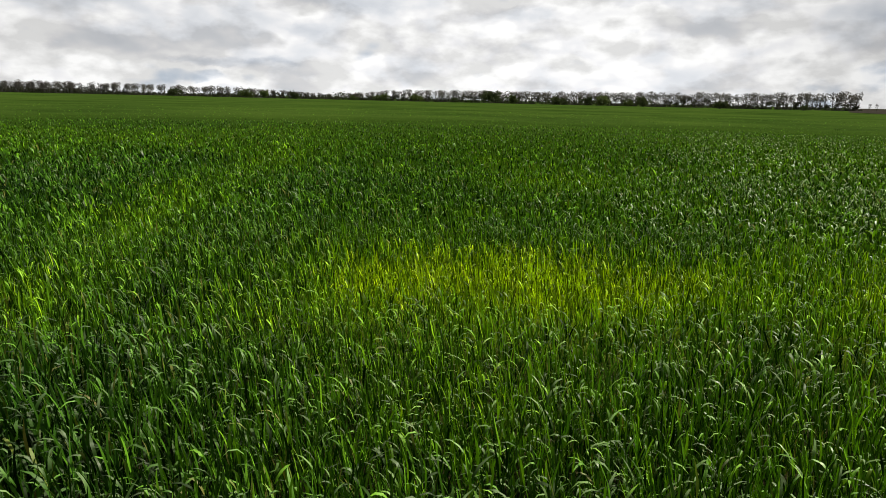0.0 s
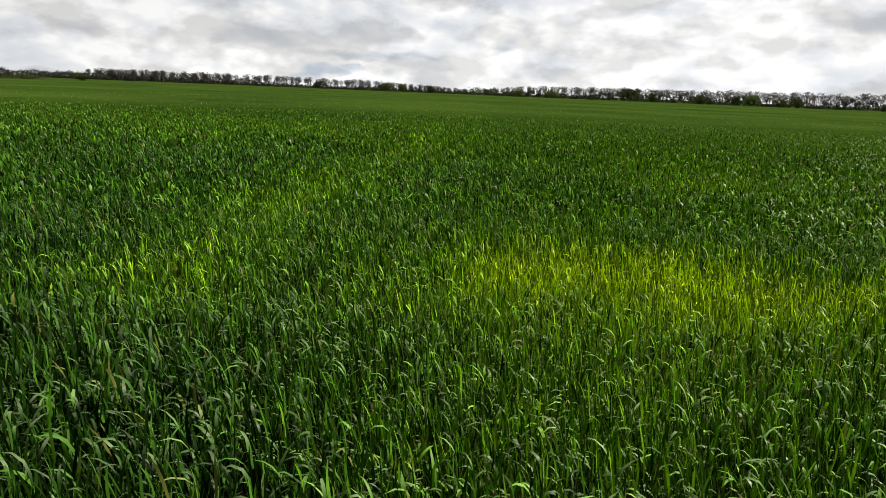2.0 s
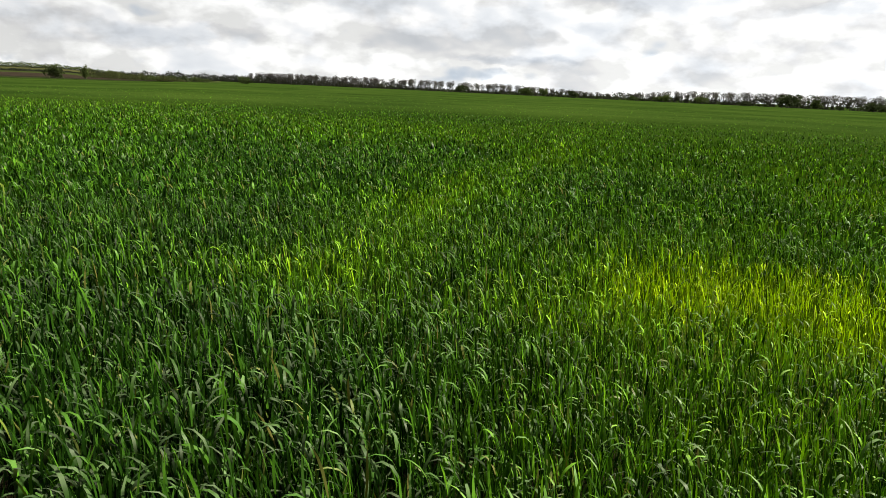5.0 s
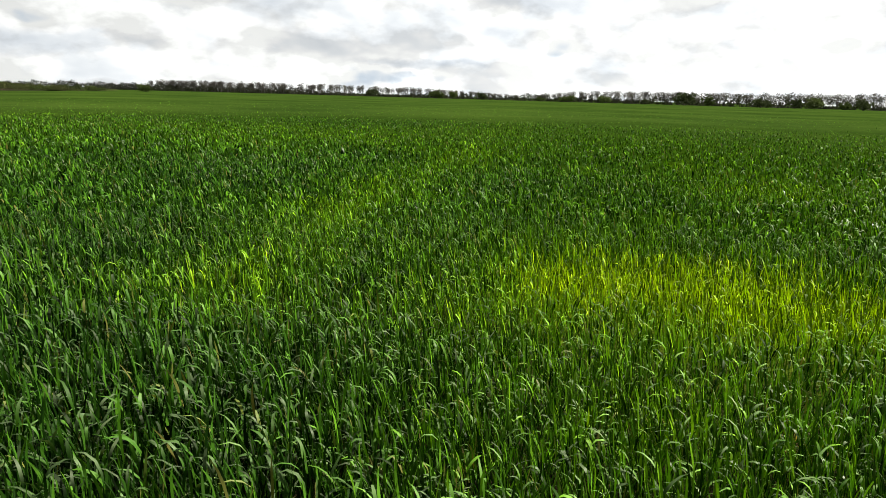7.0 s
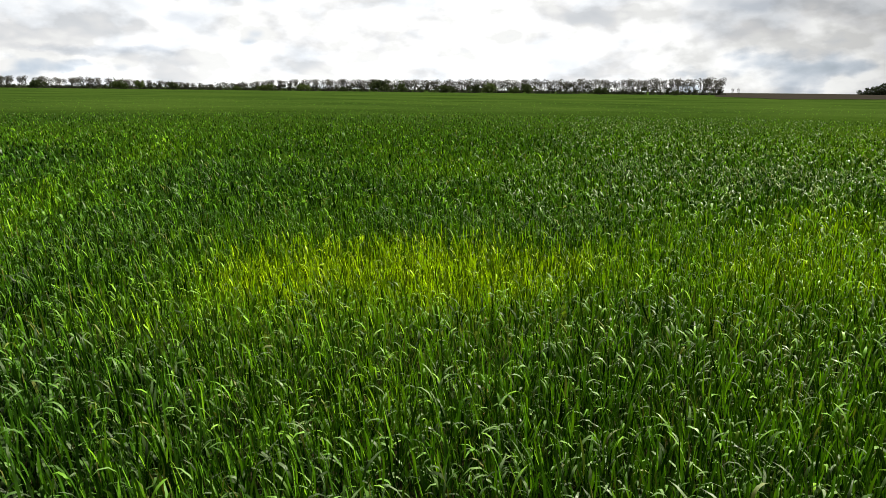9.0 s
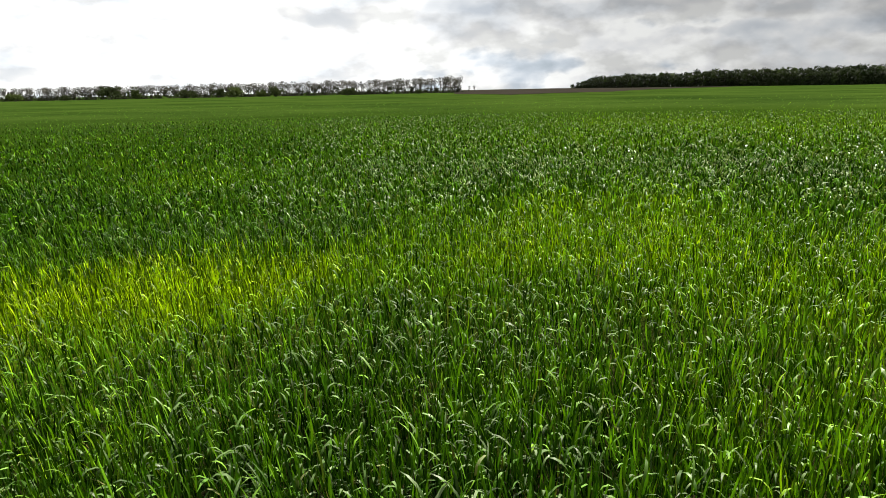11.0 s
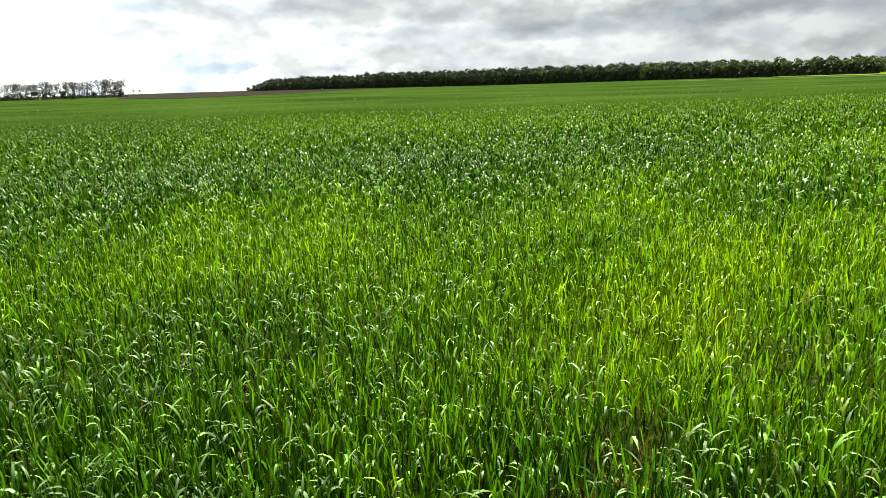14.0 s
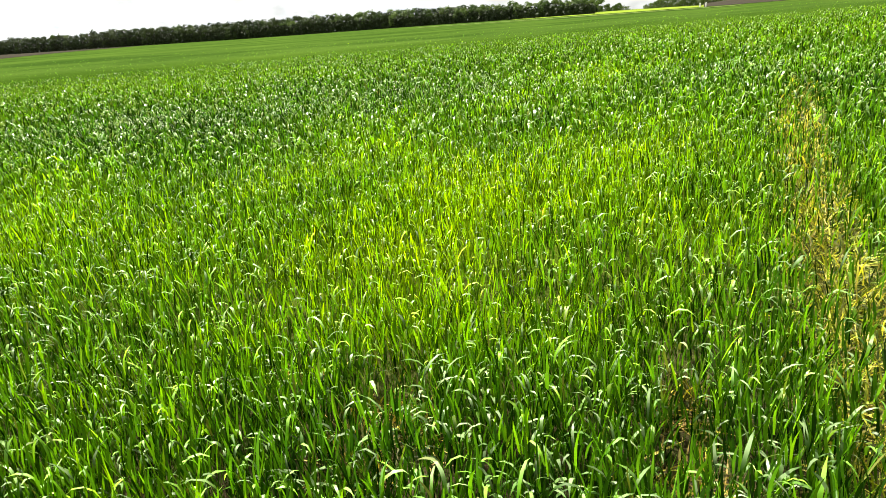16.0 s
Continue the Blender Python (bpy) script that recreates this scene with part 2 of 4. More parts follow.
def finish(mat, add, link, colour, rough=0.8, bump=None, strength=0.3, distance=0.05, spec=0.3):
    bsdf = add("ShaderNodeBsdfPrincipled")
    bsdf.inputs["Roughness"].default_value = rough
    bsdf.inputs["Specular IOR Level"].default_value = spec
    link(colour, bsdf.inputs["Base Color"])
    if bump is not None:
        b = add("ShaderNodeBump", Strength=strength, Distance=distance)
        link(bump, b.inputs["Height"])
        link(b.outputs[0], bsdf.inputs["Normal"])
    out = add("ShaderNodeOutputMaterial")
    link(bsdf.outputs[0], out.inputs["Surface"])
    return mat


def blade_material(name, stops, gloss=0.45, through_light=0.11, sheen=0.0):
    """Leaf blades: hue by how well they grow, each blade different, shade and waxy glints painted in, letting light
    through.
    """
    mat, add, link = material(name)
    v = add("ShaderNodeAttribute", attribute_name="vigour").outputs["Fac"]
    chance = add("ShaderNodeNewGeometry").outputs["Random Per Island"]
    spread = math_node(add, link, "MULTIPLY", math_node(add, link, "SUBTRACT", chance, 0.5), 0.34)
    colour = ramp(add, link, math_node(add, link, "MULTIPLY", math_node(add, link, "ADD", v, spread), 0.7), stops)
    place = add("ShaderNodeTexCoord").outputs["Object"]
    grain = add("ShaderNodeTexNoise", Scale=22.0, Detail=3.0)
    link(place, grain.inputs["Vector"])
    colour = mix(add, link, 1.0, colour, ramp(add, link, grain.outputs["Fac"], [(0.3, (0.72, 0.74, 0.7)), (0.7, (1.2, 1.18, 1.15))]), "MULTIPLY")
    # blades vary at random, nearly black to doubled: lit and shaded blades painted in
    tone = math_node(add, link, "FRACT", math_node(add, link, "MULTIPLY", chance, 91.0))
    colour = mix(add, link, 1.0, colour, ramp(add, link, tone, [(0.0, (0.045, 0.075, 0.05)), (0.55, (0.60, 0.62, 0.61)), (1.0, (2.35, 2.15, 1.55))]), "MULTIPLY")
    # a few leaves have begun to dry
    dry = ramp(add, link, math_node(add, link, "FRACT", math_node(add, link, "MULTIPLY", chance, 37.0)), [(0.965, (0, 0, 0)), (0.985, (1, 1, 1))])
    colour = mix(add, link, math_node(add, link, "MULTIPLY", dry, 0.55), colour, (0.34, 0.32, 0.08))
    # leaves that bend over: waxy pale face, with the sky's glint painted into it
    wax_glint = add("ShaderNodeAttribute", attribute_name="wax_glint").outputs["Fac"]
    colour = mix(add, link, math_node(add, link, "MULTIPLY", math_node(add, link, "POWER", wax_glint, 1.7), 0.80), colour, WAXY_GLINT)
    bsdf = add("ShaderNodeBsdfPrincipled")
    link(colour, bsdf.inputs["Base Color"])
    link(math_node(add, link, "MULTIPLY_ADD", wax_glint, -0.10, gloss), bsdf.inputs["Roughness"])
    bsdf.inputs["Specular Tint"].default_value = (1.0, 1.0, 0.90, 1)
    link(math_node(add, link, "MULTIPLY_ADD", wax_glint, 0.28, sheen), bsdf.inputs["Specular IOR Level"])
    leak = add("ShaderNodeBsdfTranslucent")
    link(mix(add, link, 1.0, colour, (1.4, 1.4, 0.4), "MULTIPLY"), leak.inputs["Color"])
    both = add("ShaderNodeMixShader")
    both.inputs[0].default_value = through_light
    link(bsdf.outputs[0], both.inputs[1])
    link(leak.outputs[0], both.inputs[2])
    out = add("ShaderNodeOutputMaterial")
    link(both.outputs[0], out.inputs["Surface"])
    return mat


# painted sky glint on the waxy face of bent leaves
WAXY_GLINT = (0.54, 0.69, 0.35)
# the last, nearly black stop serves the shade painted low in the crop
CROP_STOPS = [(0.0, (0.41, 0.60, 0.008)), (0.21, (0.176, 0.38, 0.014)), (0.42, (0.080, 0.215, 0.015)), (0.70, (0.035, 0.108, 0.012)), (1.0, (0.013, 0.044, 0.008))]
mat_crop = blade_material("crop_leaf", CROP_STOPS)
mat_dry = blade_material("dry_stalk", [(0.0, (0.41, 0.29, 0.13)), (0.32, (0.46, 0.41, 0.09)), (0.7, (0.27, 0.36, 0.03))], 0.6, 0.25, 0.3)


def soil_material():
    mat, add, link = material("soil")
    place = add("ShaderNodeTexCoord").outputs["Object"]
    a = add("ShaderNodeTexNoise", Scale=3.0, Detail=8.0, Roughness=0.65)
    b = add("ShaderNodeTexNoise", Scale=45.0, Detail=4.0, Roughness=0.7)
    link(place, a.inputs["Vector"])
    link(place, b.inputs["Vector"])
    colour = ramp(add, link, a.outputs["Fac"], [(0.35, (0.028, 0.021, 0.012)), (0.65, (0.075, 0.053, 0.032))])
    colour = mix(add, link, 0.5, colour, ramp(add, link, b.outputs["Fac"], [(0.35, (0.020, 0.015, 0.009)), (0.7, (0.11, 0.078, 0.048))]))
    # away from the camera the crop hides its soil
    far = add("ShaderNodeVectorMath", operation="LENGTH")
    link(place, far.inputs[0])
    green_a = add("ShaderNodeTexNoise", Scale=0.035, Detail=9.0, Roughness=0.6)
    green_b = add("ShaderNodeTexNoise", Scale=0.9, Detail=6.0, Roughness=0.7)
    link(place, green_a.inputs["Vector"])
    link(place, green_b.inputs["Vector"])
    green = ramp(add, link, green_a.outputs["Fac"], [(0.35, FAR_DARK), (0.65, FAR_LIGHT)])
    green = mix(add, link, 0.5, green, ramp(add, link, green_b.outputs["Fac"], [(0.3, (0.5, 0.5, 0.5)), (0.7, (1.3, 1.25, 1.1))]), "MULTIPLY")
    # nearer, a green floor stands in for lower leaves, by growth, darkened for shade
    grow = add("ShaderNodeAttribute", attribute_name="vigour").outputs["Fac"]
    shaded_floor = ramp(add, link, grow, [(0.0, (0.11, 0.18, 0.003)), (0.35, (0.046, 0.090, 0.003)), (0.65, (0.022, 0.052, 0.004)), (1.0, (0.009, 0.028, 0.004))])
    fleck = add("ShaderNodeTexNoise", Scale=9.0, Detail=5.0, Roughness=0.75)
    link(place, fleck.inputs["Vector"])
    shaded_floor = mix(add, link, 1.0, shaded_floor, ramp(add, link, fleck.outputs["Fac"], [(0.35, (0.35, 0.38, 0.4)), (0.65, (1.35, 1.35, 1.1))]), "MULTIPLY")
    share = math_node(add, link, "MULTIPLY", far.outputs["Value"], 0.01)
    colour = mix(add, link, ramp(add, link, share, [(0.022, (0, 0, 0)), (0.06, (1, 1, 1))]), colour, shaded_floor)
    colour = mix(add, link, ramp(add, link, share, [(0.26, (0, 0, 0)), (0.75, (1, 1, 1))]), colour, green)
    return finish(mat, add, link, colour, 0.9, b.outputs["Fac"], 0.6, 0.03, 0.0)


FAR_DARK, FAR_LIGHT = (0.029, 0.060, 0.010), (0.062, 0.110, 0.017)
mat_soil = soil_material()


def earth_material(name, dark, light, scale):
    mat, add, link = material(name)
    place = add("ShaderNodeTexCoord").outputs["Object"]
    a = add("ShaderNodeTexNoise", Scale=scale, Detail=9.0, Roughness=0.65)
    link(place, a.inputs["Vector"])
    stripe = add("ShaderNodeTexWave", Scale=scale * 2, Distortion=4.0, Detail=3.0)
    link(place, stripe.inputs["Vector"])
    colour = ramp(add, link, a.outputs["Fac"], [(0.3, dark), (0.7, light)])
    colour = mix(add, link, 0.25, colour, ramp(add, link, stripe.outputs["Fac"], [(0.2, dark), (0.8, light)]))
    return finish(mat, add, link, colour, 0.95, a.outputs["Fac"], 0.5, 0.2, 0.0)


mat_plough = earth_material("ploughed_earth", (0.032, 0.029, 0.022), (0.054, 0.047, 0.037), 0.05)
mat_bright = earth_material("young_bright_crop", (0.150, 0.210, 0.026), (0.200, 0.262, 0.034), 0.04)


def strips_material(name):
    """A hillside of narrow strips across the slope: ploughed, green and dry by turns."""
    mat, add, link = material(name)
    place = add("ShaderNodeTexCoord").outputs["Object"]
    far = add("ShaderNodeVectorMath", operation="LENGTH")
    link(place, far.inputs[0])
    a = add("ShaderNodeTexNoise", Scale=0.012, Detail=7.0, Roughness=0.6)
    b = add("ShaderNodeTexNoise", Scale=0.15, Detail=6.0, Roughness=0.65)
    link(place, a.inputs["Vector"])
    link(place, b.inputs["Vector"])
    at = math_node(add, link, "ADD", math_node(add, link, "MULTIPLY", far.outputs["Value"], 0.001), math_node(add, link, "MULTIPLY", a.outputs["Fac"], 0.10))
    brown, green, dry, dark = (0.050, 0.038, 0.028), (0.062, 0.088, 0.022), (0.105, 0.098, 0.045), (0.026, 0.028, 0.016)
    colour = ramp(add, link, at, [(0.36, green), (0.41, dark), (0.44, brown), (0.50, brown), (0.53, green), (0.60, dark), (0.64, green), (0.70, dry), (0.80, green)])
    colour = mix(add, link, 1.0, colour, ramp(add, link, b.outputs["Fac"], [(0.3, (0.6, 0.6, 0.6)), (0.7, (1.3, 1.3, 1.2))]), "MULTIPLY")
    return finish(mat, add, link, colour, 0.95, b.outputs["Fac"], 0.5, 0.3, 0.0)


mat_stubble = strips_material("dry_verge")
mat_pale = earth_material("pale_crop_strip", (0.095, 0.135, 0.040), (0.130, 0.172, 0.052), 0.06)


def foliage_material(name, dark, light, leak_share=0.25, leafwise=0.35):
    mat, add, link = material(name)
    chance = add("ShaderNodeNewGeometry").outputs["Random Per Island"]
    tree = add("ShaderNodeObjectInfo").outputs["Random"]
    value = math_node(add, link, "ADD", math_node(add, link, "MULTIPLY", chance, leafwise), math_node(add, link, "MULTIPLY", tree, 1 - leafwise))
    colour = ramp(add, link, value, [(0.1, dark), (0.9, light)])
    bsdf = add("ShaderNodeBsdfPrincipled")
    bsdf.inputs["Roughness"].default_value = 0.6
    bsdf.inputs["Specular IOR Level"].default_value = 0.08
    link(colour, bsdf.inputs["Base Color"])
    leak = add("ShaderNodeBsdfTranslucent")
    link(colour, leak.inputs["Color"])
    both = add("ShaderNodeMixShader")
    both.inputs[0].default_value = leak_share
    link(bsdf.outputs[0], both.inputs[1])
    link(leak.outputs[0], both.inputs[2])
    link(both.outputs[0], add("ShaderNodeOutputMaterial").inputs["Surface"])
    return mat


def bark_material(name, dark, light):
    mat, add, link = material(name)
    place = add("ShaderNodeTexCoord").outputs["Object"]
    a = add("ShaderNodeTexNoise", Scale=2.5, Detail=6.0)
    link(place, a.inputs["Vector"])
    return finish(mat, add, link, ramp(add, link, a.outputs["Fac"], [(0.3, dark), (0.7, light)]), 0.9, a.outputs["Fac"], 0.5, 0.05, 0.2)


mat_bark = bark_material("grey_bark", (0.07, 0.062, 0.054), (0.17, 0.155, 0.135))
mat_twigs = foliage_material("budding_twigs", (0.11, 0.105, 0.092), (0.23, 0.22, 0.185), 0.45)
mat_hedge = foliage_material("hedge_leaves", (0.046, 0.050, 0.034), (0.098, 0.100, 0.062), 0.25)
mat_olive = foliage_material("olive_hedge_leaves", (0.060, 0.072, 0.024), (0.120, 0.135, 0.045), 0.3)
mat_bush = foliage_material("fresh_bush_leaves", (0.075, 0.105, 0.028), (0.135, 0.175, 0.050), 0.35)
mat_dark_bush = foliage_material("dark_bush_leaves", (0.050, 0.066, 0.026), (0.095, 0.120, 0.044), 0.3)
mat_wood = foliage_material("wood_leaves", (0.054, 0.094, 0.018), (0.125, 0.180, 0.040), 0.12, 0.15)
mat_budding = foliage_material("half_opened_leaves", (0.026, 0.044, 0.013), (0.058, 0.082, 0.023), 0.06, 0.15)
# shrub colour kept near black, painting in the shade below the wood's crowns
mat_shade = foliage_material("shade_dark_shrub_leaves", (0.018, 0.027, 0.011), (0.040, 0.054, 0.020), 0.05, 0.3)
mat_white = bark_material("white_paint", (0.62, 0.60, 0.56), (0.80, 0.78, 0.74))


# ---------------------------------------------------------------- mesh helpers
def mesh_from(name, verts, faces, mats, smooth=True, attr=None, wax_glint=None):
    """A mesh from arrays: vertices (n, 3), faces (m, 3) or (m, 4)."""
    verts, faces = np.asarray(verts, np.float32), np.asarray(faces, np.int32)
    me = bpy.data.meshes.new(name)
    me.vertices.add(len(verts))
    me.vertices.foreach_set("co", verts.ravel())
    me.loops.add(faces.size)
    me.loops.foreach_set("vertex_index", faces.ravel())
    me.polygons.add(len(faces))
    me.polygons.foreach_set("loop_start", np.arange(0, faces.size, faces.shape[1], dtype=np.int32))
    for mat in (mats if isinstance(mats, (list, tuple)) else [mats]):
        me.materials.append(mat)
    if attr is not None:
        layer = me.attributes.new("vigour", "FLOAT", "POINT")
        layer.data.foreach_set("value", np.asarray(attr, np.float32))
    if wax_glint is not None:
        layer = me.attributes.new("wax_glint", "FLOAT", "POINT")
        layer.data.foreach_set("value", np.asarray(wax_glint, np.float32))
    me.polygons.foreach_set("use_smooth", np.full(len(faces), smooth))
    me.update(calc_edges=True)
    me.validate()
    return me


def part(name, me, parent, label=""):
    ob = new(name, me)
    ob.parent = parent
    return tagged(ob, label)


# ---------------------------------------------------------------- ground
def polar_sheet(az0, az1, step, radii, lift, r_of=None):
    """A sheet over the land between two bearings; radii: numbers, or shares between the two edges that r_of gives."""
    az = np.radians(np.arange(az0, az1 + 1e-6, step))
    rows = []
    for k in radii:
        r = np.full(len(az), k, float) if r_of is None else np.array([r_of(math.degrees(a))[0] * (r_of(math.degrees(a))[1] / r_of(math.degrees(a))[0]) ** k for a in az])
        x, y = -np.sin(az) * r, np.cos(az) * r
        rows.append(np.stack([x, y, height(x, y) + lift], 1))
    n = len(az)
    verts = np.concatenate(rows)
    i, j = np.meshgrid(np.arange(len(radii) - 1), np.arange(n - 1), indexing="ij")
    a = (i * n + j).ravel()
    return verts, np.stack([a, a + n, a + n + 1, a + 1], 1)


radii = [0.001] + [0.25 * 1.06 ** k for k in range(170)]
radii = [r for r in radii if r < 4600] + [4600]
v, f = polar_sheet(-167.3, 192.7, 1.5, radii, 0.0)
grown = vigour(v[:, 0], v[:, 1])
rr = np.hypot(v[:, 0], v[:, 1])
v[:, 2] += np.where(rr < 30, 0.018 * wave(v[:, 0], v[:, 1], 0.12, 11), 0) + np.where(rr > 20, 0.03 * wave(v[:, 0], v[:, 1], 6.0, 12), 0) * np.clip((rr - 20) / 30, 0, 1)
v[:, 2] += np.interp(rr, (8, 18, 40, 70), (0.0, 0.20, 0.34, 0.42))
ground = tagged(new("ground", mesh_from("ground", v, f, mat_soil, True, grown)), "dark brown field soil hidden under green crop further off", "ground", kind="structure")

v, f = polar_sheet(-40, -17.5, 0.5, [0, 0.25, 0.5, 0.75, 1], 0.50, lambda a: (np.interp(a, (-40, -37, -30, -22, -17.5), (700, 520, 260, 220, 330)), 3000))
tagged(new("ploughed_field", mesh_from("ploughed_field", v, f, mat_plough)), "greyish brown ploughed field beyond the green crop", "field", kind="structure")
v, f = polar_sheet(-81.5, -67, 0.5, [0, 0.25, 0.5, 0.75, 1], 0.52, lambda a: (np.interp(a, (-81.5, -79, -73, -67), (330, 300, 330, 395)), np.interp(a, (-81.5, -73, -67), (720, 700, 400))))
tagged(new("bright_field", mesh_from("bright_field", v, f, mat_bright)), "bright yellow-green young crop field on the low rise", "field", kind="structure")
v, f = polar_sheet(-112, -81.5, 0.5, [k / 8 for k in range(9)], 0.52, lambda a: (np.interp(a, (-112, -90, -81.5), (180, 250, 330)), 800))
far = np.hypot(v[:, 0], v[:, 1])
v[:, 2] += np.interp(np.degrees(np.arctan2(-v[:, 0], v[:, 1])), (-112, -90, -84, -81.5), (6.0, 5.5, 3.6, 1.5)) * np.clip((far - 330) / 320, 0, 1)
tagged(new("far_ploughed_field", mesh_from("far_ploughed_field", v, f, mat_plough)), "greyish brown ploughed field on the low rise", "field", kind="structure")
v, f = polar_sheet(52, 95, 0.5, [k / 10 for k in range(11)], 0.52, lambda a: (np.interp(a, (52, 57, 95), (450, 335, 335)), 820))
far = np.hypot(v[:, 0], v[:, 1])
v[:, 2] += np.interp(np.degrees(np.arctan2(-v[:, 0], v[:, 1])), (52, 56, 63, 95), (0, 0.6, 8.0, 9.0)) * np.clip((far - 350) / 450, 0, 1) + 0.3 * wave(v[:, 0], v[:, 1], 9.0, 21) * (far > 345)
tagged(new("dry_verge", mesh_from("dry_verge", v, f, mat_stubble)), "low hillside with dry grass and ploughed strips beyond the crop", "verge", kind="structure")
v, f = polar_sheet(-84, -60, 0.5, [0, 0.5, 1], 0.53, lambda a: (np.interp(a, (-84, -60), (210, 300)), np.interp(a, (-84, -60), (240, 325))))
tagged(new("pale_strip", mesh_from("pale_strip", v, f, mat_pale)), "paler strip of crop across the field", "field", kind="structure")


# ---------------------------------------------------------------- the crop
def leaves(n, g, base, phi, start, bend, length, width, twist, steps, vig_shade, wax_glint):
    """n curved leaf blades as strips: they leave their stem at base, heading phi, and bend over towards the tip."""
    s = np.linspace(0, 1, steps + 1)
    shape = np.interp(s, (0, 0.25, 0.55, 0.8, 1.0), (0.55, 0.95, 1.0, 0.68, 0.06))
    ang = start[:, None] - bend[:, None] * s[None, :] ** np.where(bend > 1.0, 1.35, 2.4)[:, None]
    mid = 0.5 * (ang[:, 1:] + ang[:, :-1])
    seg = length[:, None] / steps
    out = np.concatenate([np.zeros((n, 1)), np.cumsum(np.cos(mid) * seg, 1)], 1)
    up = np.concatenate([np.zeros((n, 1)), np.cumsum(np.sin(mid) * seg, 1)], 1)
    sway = 0.10 * length[:, None] * np.sin(s[None, :] * 2.2 + phi[:, None] * 3) * s[None, :]
    cp, sp = np.cos(phi)[:, None], np.sin(phi)[:, None]
    cx = base[:, 0:1] + out * cp - sway * sp
    cy = base[:, 1:2] + out * sp + sway * cp
    cz = base[:, 2:3] + up
    tw = twist[:, None] * s[None, :]
    # across the blade: level, turned about the blade by its twist
    nx, ny, nz = -np.sin(ang) * cp, -np.sin(ang) * sp, np.cos(ang)
    ax = -sp * np.cos(tw) + nx * np.sin(tw)
    ay = cp * np.cos(tw) + ny * np.sin(tw)
    az = nz * np.sin(tw)
    half = 0.5 * width[:, None] * shape[None, :]
    left = np.stack([cx + ax * half, cy + ay * half, cz + az * half], -1)
    right = np.stack([cx - ax * half, cy - ay * half, cz - az * half], -1)
    verts = np.stack([left, right], 2).reshape(-1, 3)
    k = np.arange(n)[:, None] * (2 * (steps + 1)) + 2 * np.arange(steps)[None, :]
    k = k.ravel()
    faces = np.stack([k, k + 1, k + 3, k + 2], 1)
    # the painted glint peaks where the leaf arches over
    return verts, faces, np.repeat(vig_shade, 2 * (steps + 1)), (wax_glint[:, None] * np.repeat(np.interp(s, (0, 0.2, 0.5, 0.8, 1.0), (0.0, 0.3, 1.0, 0.8, 0.3)), 2)[None, :]).ravel()


def ring_points(g, r0, r1, density, az0=-110.0, az1=82.0):
    area = 0.5 * radians(az1 - az0) * (r1 * r1 - r0 * r0)
    n = int(area * density)
    r = np.sqrt(g.uniform(r0 * r0, r1 * r1, n))
    a = np.radians(g.uniform(az0, az1, n))
    return -np.sin(a) * r, np.cos(a) * r


BARE = ((2.56, 1.23, 0.17), (2.25, 1.21, 0.09), (2.98, 0.31, 0.13), (2.53, 0.22, 0.11), (0.12, 3.30, 0.11), (2.77, 1.84, 0.07), (2.04, 0.75, 0.06), (5.1, 1.65, 0.12))


